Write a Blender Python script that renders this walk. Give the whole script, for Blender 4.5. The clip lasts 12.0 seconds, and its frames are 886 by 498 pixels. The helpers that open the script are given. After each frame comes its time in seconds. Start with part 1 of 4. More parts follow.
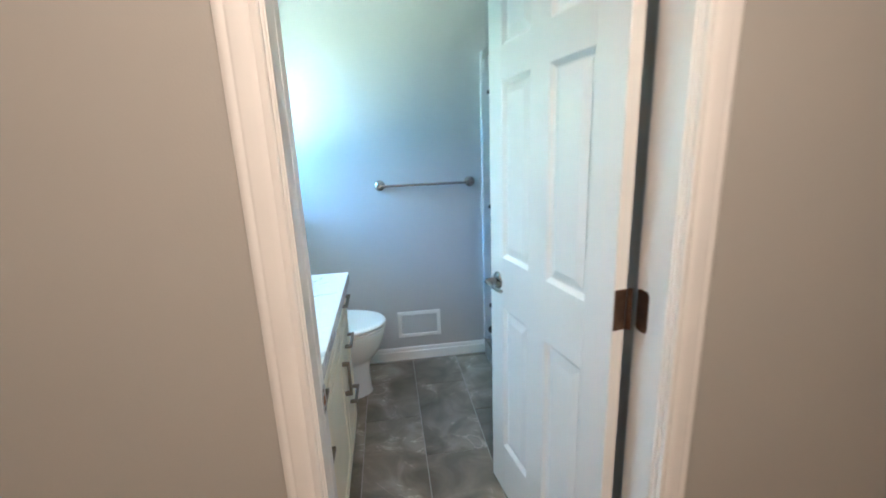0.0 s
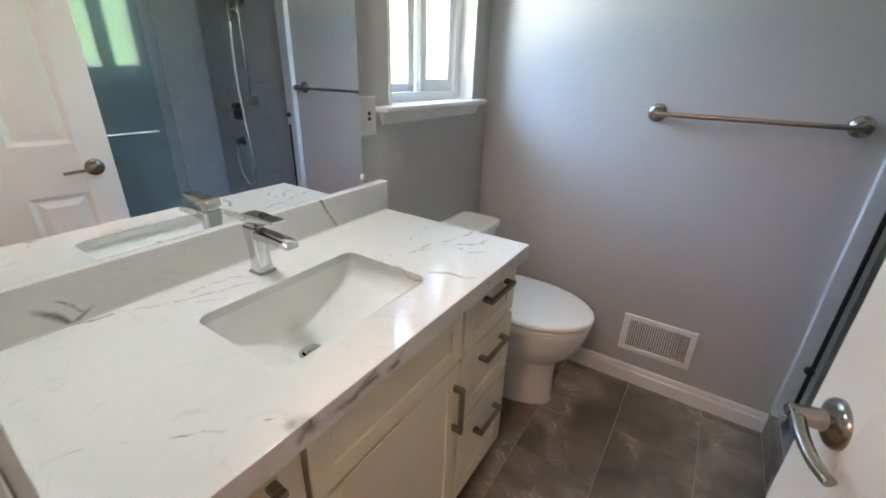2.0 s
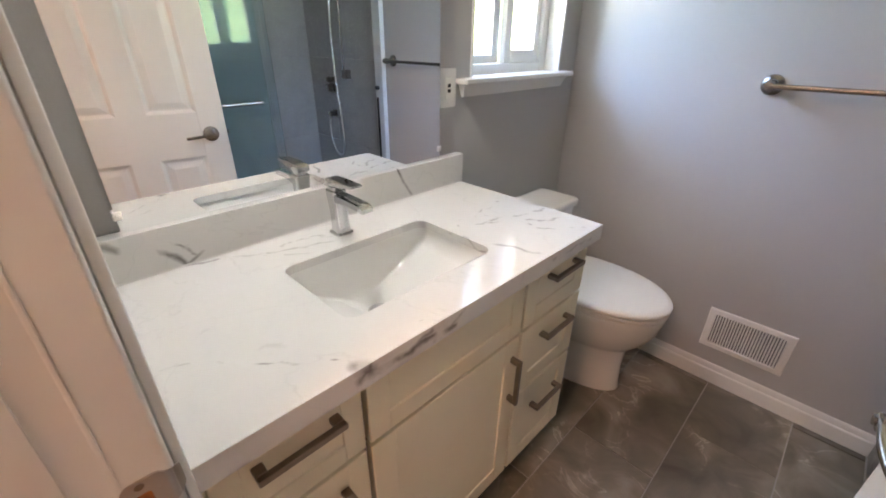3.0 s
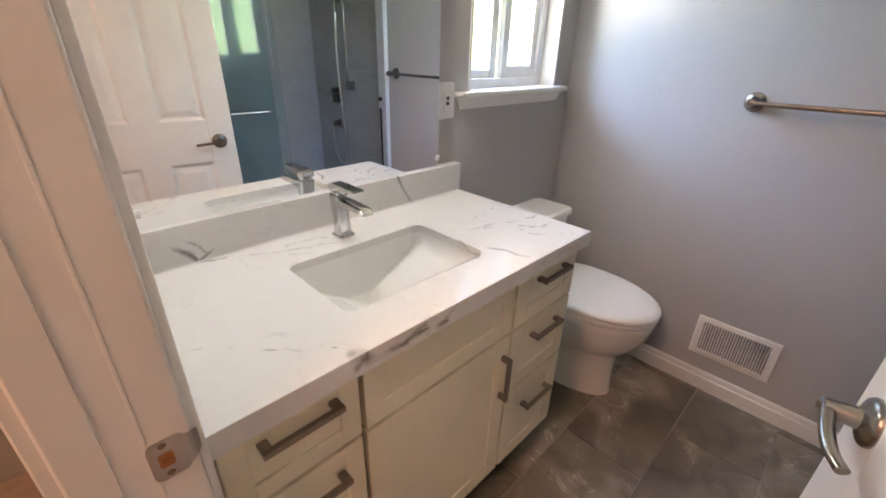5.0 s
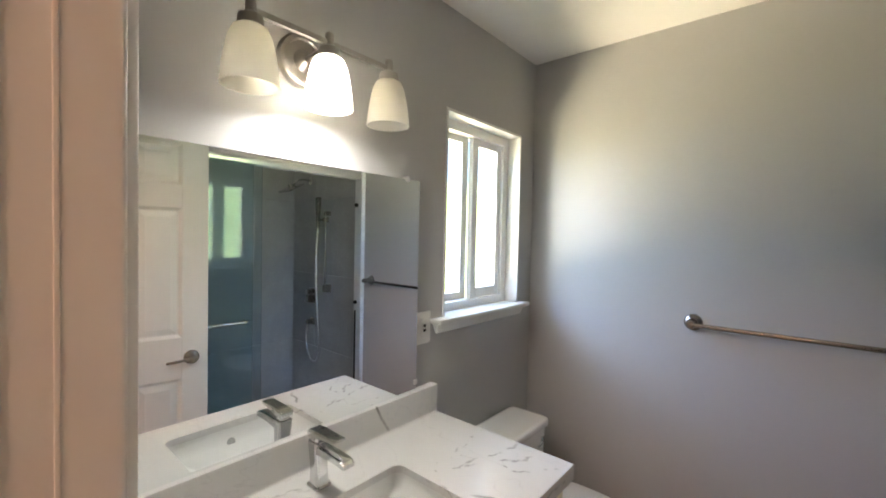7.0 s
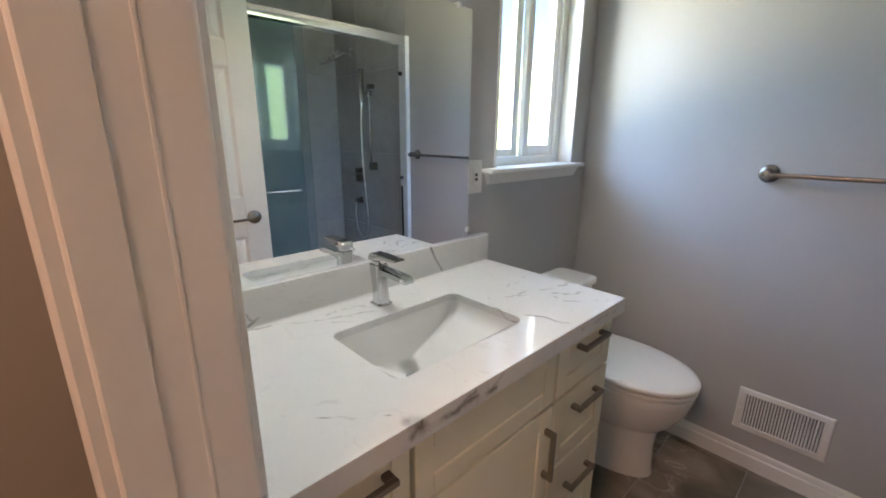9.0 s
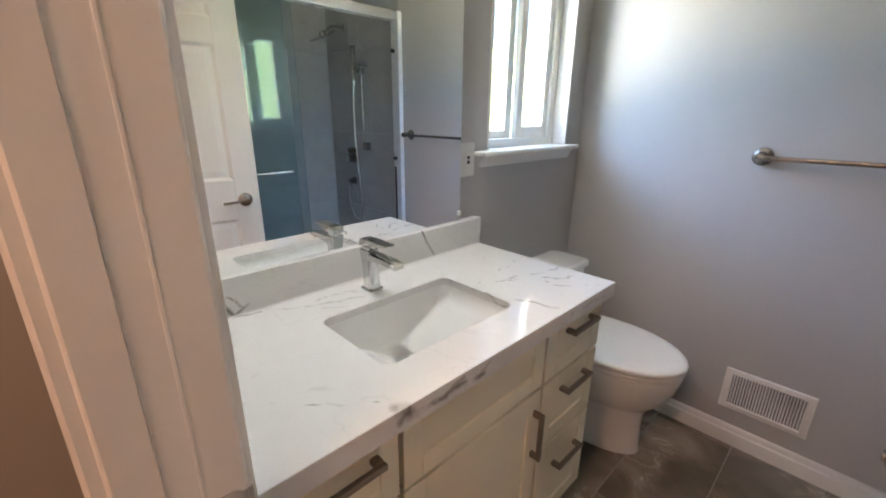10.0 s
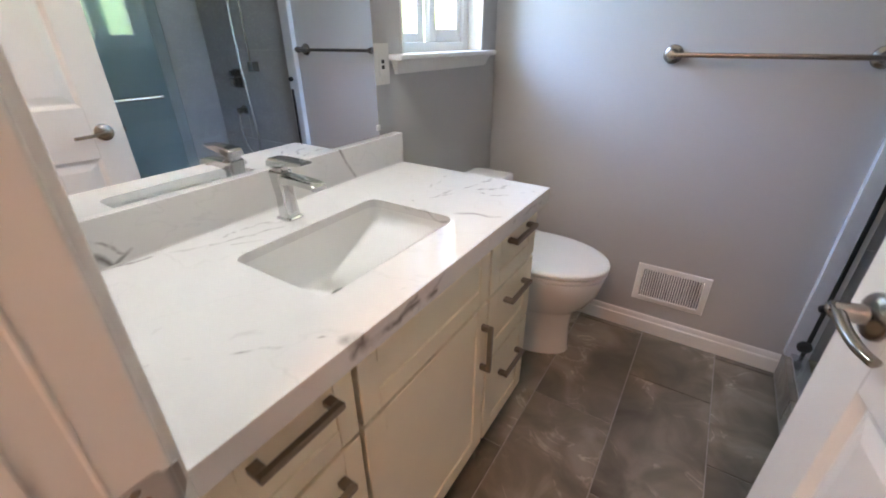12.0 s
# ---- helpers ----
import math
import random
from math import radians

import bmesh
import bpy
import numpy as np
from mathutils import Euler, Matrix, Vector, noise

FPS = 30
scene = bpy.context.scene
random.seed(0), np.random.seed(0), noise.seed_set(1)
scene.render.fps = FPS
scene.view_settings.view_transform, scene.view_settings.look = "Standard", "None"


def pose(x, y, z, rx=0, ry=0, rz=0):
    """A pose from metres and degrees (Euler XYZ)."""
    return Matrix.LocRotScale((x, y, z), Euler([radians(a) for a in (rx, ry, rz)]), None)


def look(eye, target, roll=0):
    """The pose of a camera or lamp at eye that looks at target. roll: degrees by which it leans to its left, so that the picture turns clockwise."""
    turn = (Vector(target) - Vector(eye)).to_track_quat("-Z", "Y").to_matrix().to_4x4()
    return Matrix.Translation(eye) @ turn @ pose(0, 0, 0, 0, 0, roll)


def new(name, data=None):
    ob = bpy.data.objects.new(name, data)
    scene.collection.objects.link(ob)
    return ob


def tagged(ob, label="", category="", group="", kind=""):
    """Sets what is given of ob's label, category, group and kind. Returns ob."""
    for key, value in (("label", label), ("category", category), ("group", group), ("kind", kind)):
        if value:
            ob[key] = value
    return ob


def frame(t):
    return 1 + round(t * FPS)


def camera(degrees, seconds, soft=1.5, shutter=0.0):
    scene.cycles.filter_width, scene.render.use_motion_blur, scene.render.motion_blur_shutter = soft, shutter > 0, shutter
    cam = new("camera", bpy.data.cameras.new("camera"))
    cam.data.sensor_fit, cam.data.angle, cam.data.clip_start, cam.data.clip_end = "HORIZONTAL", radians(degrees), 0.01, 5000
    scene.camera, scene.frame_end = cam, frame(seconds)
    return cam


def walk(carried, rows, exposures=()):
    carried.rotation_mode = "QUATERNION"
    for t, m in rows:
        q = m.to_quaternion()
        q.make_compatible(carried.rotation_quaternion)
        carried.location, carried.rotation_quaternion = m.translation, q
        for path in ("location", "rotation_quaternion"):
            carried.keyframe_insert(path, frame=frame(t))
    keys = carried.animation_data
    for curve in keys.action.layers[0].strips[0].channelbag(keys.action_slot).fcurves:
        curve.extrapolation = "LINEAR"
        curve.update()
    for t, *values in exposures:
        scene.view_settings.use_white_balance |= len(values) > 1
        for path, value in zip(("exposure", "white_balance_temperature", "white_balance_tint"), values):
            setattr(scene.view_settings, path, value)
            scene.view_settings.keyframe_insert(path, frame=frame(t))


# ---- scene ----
cam = camera(94.1, 12.0, 1.8, 0.3)
PATH = [
    (0, (0.769, 0.168, 1.427), (1.02, 2.093, 0.947), -2.3),
    (0.5, (0.822, 0.511, 1.356), (0.806, 2.425, 0.777), 0.2),
    (1, (0.885, 0.757, 1.343), (0.396, 2.603, 0.748), 2.2),
    (1.5, (0.973, 0.886, 1.347), (0.016, 2.519, 0.698), 0.3),
    (2, (0.951, 0.998, 1.331), (-0.043, 2.54, 0.534), 1.8),
    (2.5, (0.937, 1.04, 1.322), (-0.149, 2.494, 0.48), 2.2),
    (3, (0.99, 0.995, 1.327), (-0.265, 2.264, 0.423), 0.7),
    (3.2, (0.992, 0.98, 1.324), (-0.247, 2.244, 0.393), 0.7),
    (4.8, (1.035, 0.962, 1.329), (-0.226, 2.236, 0.443), 1.9),
    (5, (1.044, 0.96, 1.337), (-0.229, 2.241, 0.477), 1.5),
    (5.5, (1.047, 0.942, 1.377), (-0.296, 2.285, 0.749), -0.0),
    (6, (1.042, 0.917, 1.522), (-0.41, 2.292, 1.513), 0.4),
    (6.5, (1.055, 0.902, 1.545), (-0.357, 2.318, 1.567), 0.2),
    (6.7, (1.049, 0.905, 1.54), (-0.289, 2.392, 1.549), 1.0),
    (8.3, (0.96, 0.912, 1.374), (-0.283, 2.426, 0.97), -0.7),
    (8.5, (0.986, 0.903, 1.349), (-0.283, 2.376, 0.878), 1.5),
    (9, (1.012, 0.886, 1.33), (-0.384, 2.218, 0.803), 0.4),
    (9.5, (1.017, 0.896, 1.365), (-0.419, 2.191, 0.854), 1.4),
    (10, (1.017, 0.902, 1.344), (-0.345, 2.228, 0.722), 0.5),
    (10.5, (1.035, 0.894, 1.318), (-0.264, 2.203, 0.541), -0.6),
    (11, (1.032, 0.882, 1.284), (-0.201, 2.176, 0.386), -2.0),
    (11.5, (1.031, 0.879, 1.254), (-0.077, 2.237, 0.291), -2.9),
    (12, (0.923, 0.93, 1.259), (-0.044, 2.428, 0.352), -0.2),
]
EXPOSURES = [
    (0.0, 2.50, 4330, -15), (0.5, 2.14, 4600, -10), (1.0, 1.9, 5100, -4), (1.5, 1.97, 5350, -2), (2.0, 1.93, 5950, 6), (2.5, 2.02, 5950, 8),
    (3.0, 2.07, 6300, 12), (5.0, 2.05, 6450, 14), (5.5, 1.98, 6350, 13), (6.0, 1.75, 6500, 14), (6.5, 1.65, 6500, 12), (8.5, 1.68, 5950, 7),
    (9.5, 1.80, 6020, 9), (10.5, 1.96, 6120, 10), (11.5, 2.14, 6100, 11), (12.0, 2.17, 6020, 11),
]
walk(cam, [(t, look(eye, target, roll)) for t, eye, target, roll in PATH], EXPOSURES)

# ---- world, daylight and lamps ----
world = bpy.data.worlds.new("world")
scene.world = world
world.use_nodes = True
wn = world.node_tree
sky = wn.nodes.new("ShaderNodeTexSky")
sky.sky_type, sky.sun_disc = "NISHITA", False
sky.sun_elevation, sky.sun_rotation = radians(50), radians(200)
wn.links.new(sky.outputs[0], wn.nodes["Background"].inputs[0])
wn.nodes["Background"].inputs[1].default_value = 0.15


def lamp(name, kind, m, energy, color, **more):
    data = bpy.data.lights.new(name, kind)
    data.energy, data.color = energy, color
    if "size" in more:
        data.shape, data.size, data.size_y = "RECTANGLE", more["size"], more["size_y"]
    if "radius" in more:
        data.shadow_soft_size = more["radius"]
    if "angle" in more:
        data.angle = radians(more["angle"])
    ob = new(name, data)
    ob.matrix_world = m
    return ob


lamp("sun", "SUN", look((1.5, -6, 7), (0, 0, 0)), 4.0, (1.0, 0.95, 0.88), angle=0.5)
# daylight through the window: blue sky from above, sunlit ground from below; an unseen warm fill in the hall; the one
# bulb that burns
# three area lamps added outside in place of sky and lit ground
lamp("sky_fill", "AREA", look((-1.4, 1.62, 2.15), (0.0, 2.39, 1.60)), 37.0, (0.44, 0.63, 1.0), size=1.7, size_y=0.9)
lamp("high_sky_fill", "AREA", look((-2.6, 2.40, 4.30), (0.0, 2.39, 1.60)), 190.0, (0.48, 0.68, 1.0), size=6.0, size_y=3.0)
lamp("ground_fill", "AREA", look((-1.4, 1.64, 0.56), (0.0, 2.39, 1.60)), 86.0, (1.0, 0.83, 0.57), size=1.7, size_y=0.9)
# added fill lamp for the hall's warm light; no fixture is modelled
lamp("hall_fill", "AREA", look((0.88, -0.06, 2.38), (0.84, 0.10, 0.0)), 7.0, (1.0, 0.55, 0.345), size=0.4, size_y=0.4)
lamp("bulb_light", "POINT", pose(0.13, 1.507, 1.868), 5.6, (1.0, 0.95, 0.90), radius=0.03)


# ---- materials ----
def material(name, color, rough=0.5, metal=0.0, spread=0.06, scale=6.0, bump=0.0, bump_scale=60.0, coat=0.0, random_piece=0.0):
    """A surface with stains at one scale and grain at another."""
    m = bpy.data.materials.new(name)
    m.use_nodes = True
    n, l = m.node_tree.nodes, m.node_tree.links
    b = n["Principled BSDF"]
    b.inputs["Roughness"].default_value, b.inputs["Metallic"].default_value = rough, metal
    b.inputs["Coat Weight"].default_value = coat
    geo = n.new("ShaderNodeNewGeometry")
    big, fine = n.new("ShaderNodeTexNoise"), n.new("ShaderNodeTexNoise")
    big.inputs["Scale"].default_value, big.inputs["Detail"].default_value = scale, 5
    fine.inputs["Scale"].default_value, fine.inputs["Detail"].default_value = bump_scale, 3
    for t in (big, fine):
        l.new(geo.outputs["Position"], t.inputs["Vector"])
    mix = n.new("ShaderNodeMix")
    mix.data_type = "RGBA"
    mix.inputs["A"].default_value = [max(0, c * (1 - spread)) for c in color] + [1]
    mix.inputs["B"].default_value = [min(1, c * (1 + spread)) for c in color] + [1]
    ramp = n.new("ShaderNodeMapRange")
    ramp.inputs["From Min"].default_value, ramp.inputs["From Max"].default_value = 0.3, 0.7
    l.new(big.outputs["Fac"], ramp.inputs["Value"])
    l.new(ramp.outputs["Result"], mix.inputs["Factor"])
    out = mix.outputs["Result"]
    if random_piece:
        info, hsv = n.new("ShaderNodeObjectInfo"), n.new("ShaderNodeHueSaturation")
        mr = n.new("ShaderNodeMapRange")
        mr.inputs["To Min"].default_value, mr.inputs["To Max"].default_value = 1 - random_piece, 1 + random_piece
        l.new(info.outputs["Random"], mr.inputs["Value"])
        l.new(mr.outputs["Result"], hsv.inputs["Value"])
        l.new(out, hsv.inputs["Color"])
        out = hsv.outputs["Color"]
    l.new(out, b.inputs["Base Color"])
    rr = n.new("ShaderNodeMapRange")
    rr.inputs["To Min"].default_value, rr.inputs["To Max"].default_value = rough * 0.85, min(1, rough * 1.15)
    l.new(fine.outputs["Fac"], rr.inputs["Value"])
    l.new(rr.outputs["Result"], b.inputs["Roughness"])
    if bump:
        bp = n.new("ShaderNodeBump")
        bp.inputs["Strength"].default_value, bp.inputs["Distance"].default_value = bump, 0.002
        l.new(fine.outputs["Fac"], bp.inputs["Height"])
        l.new(bp.outputs["Normal"], b.inputs["Normal"])
    return m


def emitter(name, color, strength):
    m = bpy.data.materials.new(name)
    m.use_nodes = True
    b = m.node_tree.nodes["Principled BSDF"]
    b.inputs["Base Color"].default_value = (*color, 1)
    b.inputs["Emission Color"].default_value = (*color, 1)
    b.inputs["Emission Strength"].default_value = strength
    return m


def thin_glass(name, tint, rough=0.0):
    """A pane: it lets the view through, tinted, and mirrors by its angle."""
    m = bpy.data.materials.new(name)
    m.use_nodes = True
    n, l = m.node_tree.nodes, m.node_tree.links
    n.remove(n["Principled BSDF"])
    clear, gloss, mix, fr = (n.new("ShaderNodeBsdf" + k) if k in ("Transparent", "Glossy") else n.new("ShaderNode" + k) for k in ("Transparent", "Glossy", "MixShader", "Fresnel"))
    clear.inputs["Color"].default_value = (*tint, 1)
    gloss.inputs["Roughness"].default_value = rough
    fr.inputs["IOR"].default_value = 1.5
    l.new(fr.outputs[0], mix.inputs[0])
    l.new(clear.outputs[0], mix.inputs[1])
    l.new(gloss.outputs[0], mix.inputs[2])
    l.new(mix.outputs[0], n["Material Output"].inputs[0])
    return m


def stone(name, base, dark, light, rough, piece=0.12, vein=0.5, seed=0.0, bump=0.15, scale=1.0):
    """Stone-look porcelain: cloudy with thin pale veins, shifted from piece to piece."""
    m = bpy.data.materials.new(name)
    m.use_nodes = True
    n, l = m.node_tree.nodes, m.node_tree.links
    b = n["Principled BSDF"]
    geo, info = n.new("ShaderNodeNewGeometry"), n.new("ShaderNodeObjectInfo")
    shift = n.new("ShaderNodeVectorMath")
    shift.operation = "MULTIPLY_ADD"
    shift.inputs[1].default_value = (7.0, 5.0, 3.0)
    l.new(info.outputs["Random"], shift.inputs[0])
    l.new(geo.outputs["Position"], shift.inputs[2])
    cloud, line, grain = (n.new("ShaderNodeTexNoise") for _ in range(3))
    for t, sc, det, dis in ((cloud, 5.0 * scale, 8, 0.8), (line, 3.2 * scale, 6, 1.6), (grain, 90.0, 4, 0.0)):
        t.inputs["Scale"].default_value, t.inputs["Detail"].default_value, t.inputs["Distortion"].default_value = sc, det, dis
        l.new(shift.outputs[0], t.inputs["Vector"])
    cr = n.new("ShaderNodeValToRGB")
    e = cr.color_ramp.elements
    e[0].position, e[0].color = 0.32, (*dark, 1)
    e[1].position, e[1].color = 0.70, (*light, 1)
    mid = e.new(0.5)
    mid.color = (*base, 1)
    l.new(cloud.outputs["Fac"], cr.inputs[0])
    sub, ab, mr = n.new("ShaderNodeMath"), n.new("ShaderNodeMath"), n.new("ShaderNodeMapRange")
    sub.operation, ab.operation = "SUBTRACT", "ABSOLUTE"
    sub.inputs[1].default_value = 0.5
    l.new(line.outputs["Fac"], sub.inputs[0])
    l.new(sub.outputs[0], ab.inputs[0])
    l.new(ab.outputs[0], mr.inputs["Value"])
    mr.inputs["From Min"].default_value, mr.inputs["From Max"].default_value = 0.0, 0.016
    mr.inputs["To Min"].default_value, mr.inputs["To Max"].default_value = vein, 0.0
    mask, mul = n.new("ShaderNodeMapRange"), n.new("ShaderNodeMath")
    mask.inputs["From Min"].default_value, mask.inputs["From Max"].default_value = 0.48, 0.66
    mul.operation = "MULTIPLY"
    l.new(cloud.outputs["Fac"], mask.inputs["Value"])
    l.new(mask.outputs["Result"], mul.inputs[0])
    l.new(mr.outputs["Result"], mul.inputs[1])
    mix = n.new("ShaderNodeMix")
    mix.data_type = "RGBA"
    mix.inputs["B"].default_value = (*[min(1, c * 2.2) for c in light], 1)
    l.new(mul.outputs[0], mix.inputs["Factor"])
    l.new(cr.outputs["Color"], mix.inputs["A"])
    hsv, vr = n.new("ShaderNodeHueSaturation"), n.new("ShaderNodeMapRange")
    vr.inputs["To Min"].default_value, vr.inputs["To Max"].default_value = 1 - piece, 1 + piece
    l.new(info.outputs["Random"], vr.inputs["Value"])
    l.new(vr.outputs["Result"], hsv.inputs["Value"])
    l.new(mix.outputs["Result"], hsv.inputs["Color"])
    l.new(hsv.outputs["Color"], b.inputs["Base Color"])
    rr = n.new("ShaderNodeMapRange")
    rr.inputs["To Min"].default_value, rr.inputs["To Max"].default_value = rough * 0.75, rough * 1.25
    l.new(grain.outputs["Fac"], rr.inputs["Value"])
    l.new(rr.outputs["Result"], b.inputs["Roughness"])
    bp = n.new("ShaderNodeBump")
    bp.inputs["Strength"].default_value, bp.inputs["Distance"].default_value = bump, 0.001
    l.new(cloud.outputs["Fac"], bp.inputs["Height"])
    l.new(bp.outputs["Normal"], b.inputs["Normal"])
    return m


def quartz(name, base, veins):
    """White quartz with grey veins: (start, end, half width, strength, wander) in world metres."""
    m = bpy.data.materials.new(name)
    m.use_nodes = True
    n, l = m.node_tree.nodes, m.node_tree.links
    b = n["Principled BSDF"]
    b.inputs["Roughness"].default_value = 0.09
    b.inputs["Specular IOR Level"].default_value = 0.5
    geo = n.new("ShaderNodeNewGeometry")

    def math(op, a, c=None, clamp=False):
        k = n.new("ShaderNodeMath")
        k.operation, k.use_clamp = op, clamp
        for i, v in enumerate((a, c)):
            if v is None:
                continue
            if isinstance(v, (int, float)):
                k.inputs[i].default_value = v
            else:
                l.new(v, k.inputs[i])
        return k.outputs[0]

    def vec(op, a, c=None):
        k = n.new("ShaderNodeVectorMath")
        k.operation = op
        for i, v in enumerate((a, c)):
            if v is None:
                continue
            if isinstance(v, (tuple, Vector)):
                k.inputs[i].default_value = v
            else:
                l.new(v, k.inputs[i])
        return k

    wob, wide, patch = (n.new("ShaderNodeTexNoise") for _ in range(3))
    for t, sc, det in ((wob, 11.0, 8), (wide, 22.0, 4), (patch, 20.0, 4)):
        t.inputs["Scale"].default_value, t.inputs["Detail"].default_value = sc, det
        l.new(geo.outputs["Position"], t.inputs["Vector"])
    away = vec("SUBTRACT", wob.outputs["Color"], (0.5, 0.5, 0.5)).outputs[0]
    gap = n.new("ShaderNodeMapRange")
    gap.inputs["From Min"].default_value, gap.inputs["From Max"].default_value = 0.35, 0.54
    gap.inputs["To Min"].default_value = 0.4
    l.new(patch.outputs["Fac"], gap.inputs["Value"])
    total = None
    for a, c, half, strength, wander in veins:
        a, c = Vector(a), Vector(c)
        sc = n.new("ShaderNodeVectorMath")
        sc.operation = "MULTIPLY_ADD"
        l.new(away, sc.inputs[0])
        sc.inputs[1].default_value = (wander, wander, wander)
        l.new(geo.outputs["Position"], sc.inputs[2])
        rel = vec("SUBTRACT", sc.outputs[0], a).outputs[0]
        along = math("DIVIDE", vec("DOT_PRODUCT", rel, c - a).outputs["Value"], (c - a).length_squared, True)
        foot = n.new("ShaderNodeVectorMath")
        foot.operation = "SCALE"
        foot.inputs[0].default_value = c - a
        l.new(along, foot.inputs["Scale"])
        d = vec("LENGTH", vec("SUBTRACT", rel, foot.outputs[0]).outputs[0]).outputs["Value"]
        mr = n.new("ShaderNodeMapRange")
        mr.inputs["From Min"].default_value, mr.inputs["From Max"].default_value = half * 0.5, half * 3.0
        mr.inputs["To Min"].default_value, mr.inputs["To Max"].default_value = strength, 0.0
        l.new(d, mr.inputs["Value"])
        v = math("MULTIPLY", mr.outputs["Result"], gap.outputs["Result"])
        total = v if total is None else math("MAXIMUM", total, v)
    # thin stray veins all over
    st, sm = n.new("ShaderNodeTexNoise"), n.new("ShaderNodeMapRange")
    st.inputs["Scale"].default_value, st.inputs["Detail"].default_value, st.inputs["Distortion"].default_value = 2.3, 8, 1.2
    l.new(geo.outputs["Position"], st.inputs["Vector"])
    sm.inputs["From Min"].default_value, sm.inputs["From Max"].default_value = 0.0, 0.006
    sm.inputs["To Min"].default_value, sm.inputs["To Max"].default_value = 0.12, 0.0
    l.new(math("ABSOLUTE", math("SUBTRACT", st.outputs["Fac"], 0.52)), sm.inputs["Value"])
    total = math("MAXIMUM", total, math("MULTIPLY", sm.outputs["Result"], gap.outputs["Result"]))
    mix, tone = n.new("ShaderNodeMix"), n.new("ShaderNodeMix")
    mix.data_type = tone.data_type = "RGBA"
    tone.inputs["A"].default_value, tone.inputs["B"].default_value = (*[c * 0.96 for c in base], 1), (*base, 1)
    l.new(wide.outputs["Fac"], tone.inputs["Factor"])
    l.new(tone.outputs["Result"], mix.inputs["A"])
    mix.inputs["B"].default_value = (0.15, 0.135, 0.125, 1)
    l.new(total, mix.inputs["Factor"])
    l.new(mix.outputs["Result"], b.inputs["Base Color"])
    return m


HALLPAINT = material("hall_paint", (0.41, 0.40, 0.365), 0.62, spread=0.015, scale=2.0, bump=0.12, bump_scale=260)
PAINT = material("wall_paint", (0.464, 0.459, 0.449), 0.52, spread=0.015, scale=2.0, bump=0.12, bump_scale=260)
CEILING = material("ceiling_paint", (0.84, 0.82, 0.78), 0.8, spread=0.015, scale=2.0, bump=0.1, bump_scale=180)
TRIM = material("trim_paint", (0.78, 0.77, 0.74), 0.32, spread=0.02, scale=9.0, bump=0.04, bump_scale=120)
DOORPAINT = material("door_paint", (0.79, 0.785, 0.76), 0.36, spread=0.015, scale=5.0, bump=0.05, bump_scale=150)
VINYL = material("window_vinyl", (0.86, 0.86, 0.85), 0.35, spread=0.02, scale=9.0)
CABINET = material("cabinet_paint", (0.83, 0.768, 0.59), 0.38, spread=0.02, scale=7.0, bump=0.03, bump_scale=140)
GAP = material("cabinet_edge", (0.13, 0.09, 0.05), 0.6, spread=0.15, scale=20.0)
# toe kick colour, far darker than the cream fronts
KICK = material("dark_kick", (0.10, 0.085, 0.07), 0.8, spread=0.1)
PORCELAIN = material("porcelain", (0.83, 0.83, 0.81), 0.08, spread=0.01, coat=0.4)
HOSE = material("hose_steel", (0.85, 0.86, 0.87), 0.22, 1.0, spread=0.02, bump=0.4, bump_scale=400)
CHROME = material("chrome", (0.66, 0.665, 0.67), 0.06, 1.0, spread=0.02)
NICKEL = material("brushed_nickel", (0.33, 0.308, 0.282), 0.25, 1.0, spread=0.04, scale=30.0)
SATIN = material("satin_nickel", (0.58, 0.555, 0.53), 0.30, 1.0, spread=0.05, scale=30.0)
LAMPMETAL = material("lamp_nickel", (0.38, 0.355, 0.33), 0.34, 1.0, spread=0.05, scale=30.0)
PULL = material("dark_nickel", (0.27, 0.225, 0.175), 0.38, 1.0, spread=0.08, scale=40.0)
ALU = material("anodised_aluminium", (0.80, 0.81, 0.83), 0.24, 0.85, spread=0.04, scale=20.0)
JAMBALU = material("brushed_aluminium", (0.78, 0.79, 0.81), 0.40, 0.30, spread=0.04, scale=20.0)
BRONZE = material("hinge_bronze", (0.17, 0.10, 0.065), 0.42, 1.0, spread=0.2, scale=60.0)
RUBBER = material("black_rubber", (0.012, 0.012, 0.013), 0.5, spread=0.2)
RAWWOOD = material("raw_wood", (0.34, 0.14, 0.05), 0.8, spread=0.3, scale=90.0)
PLASTIC = material("white_plastic", (0.80, 0.79, 0.76), 0.3, spread=0.01)
DARK = material("dark_slot", (0.02, 0.02, 0.02), 0.6, spread=0.2)
# duct metal with the shade inside the register put into its colour
DUCTSHADE = material("duct_metal_shade", (0.09, 0.09, 0.093), 0.6, 0.2, spread=0.2, scale=40.0)
CARPET = material("hall_carpet", (0.42, 0.32, 0.24), 0.95, spread=0.08, scale=30.0, bump=0.5, bump_scale=300)
GROUT = material("grout", (0.38, 0.36, 0.33), 0.9, spread=0.12, scale=50.0, bump=0.3)
CAULK = material("silicone", (0.70, 0.69, 0.66), 0.5, spread=0.04, scale=30.0)
PALEGROUT = material("pale_grout", (0.42, 0.42, 0.425), 0.8, spread=0.05, scale=40.0)
TILE = stone("floor_tile", (0.200, 0.176, 0.138), (0.118, 0.102, 0.078), (0.34, 0.305, 0.25), 0.36, piece=0.12, vein=0.6, scale=1.0)
SHOWERTILE = stone("shower_tile", (0.44, 0.445, 0.455), (0.41, 0.415, 0.425), (0.47, 0.475, 0.485), 0.26, piece=0.03, vein=0.06)
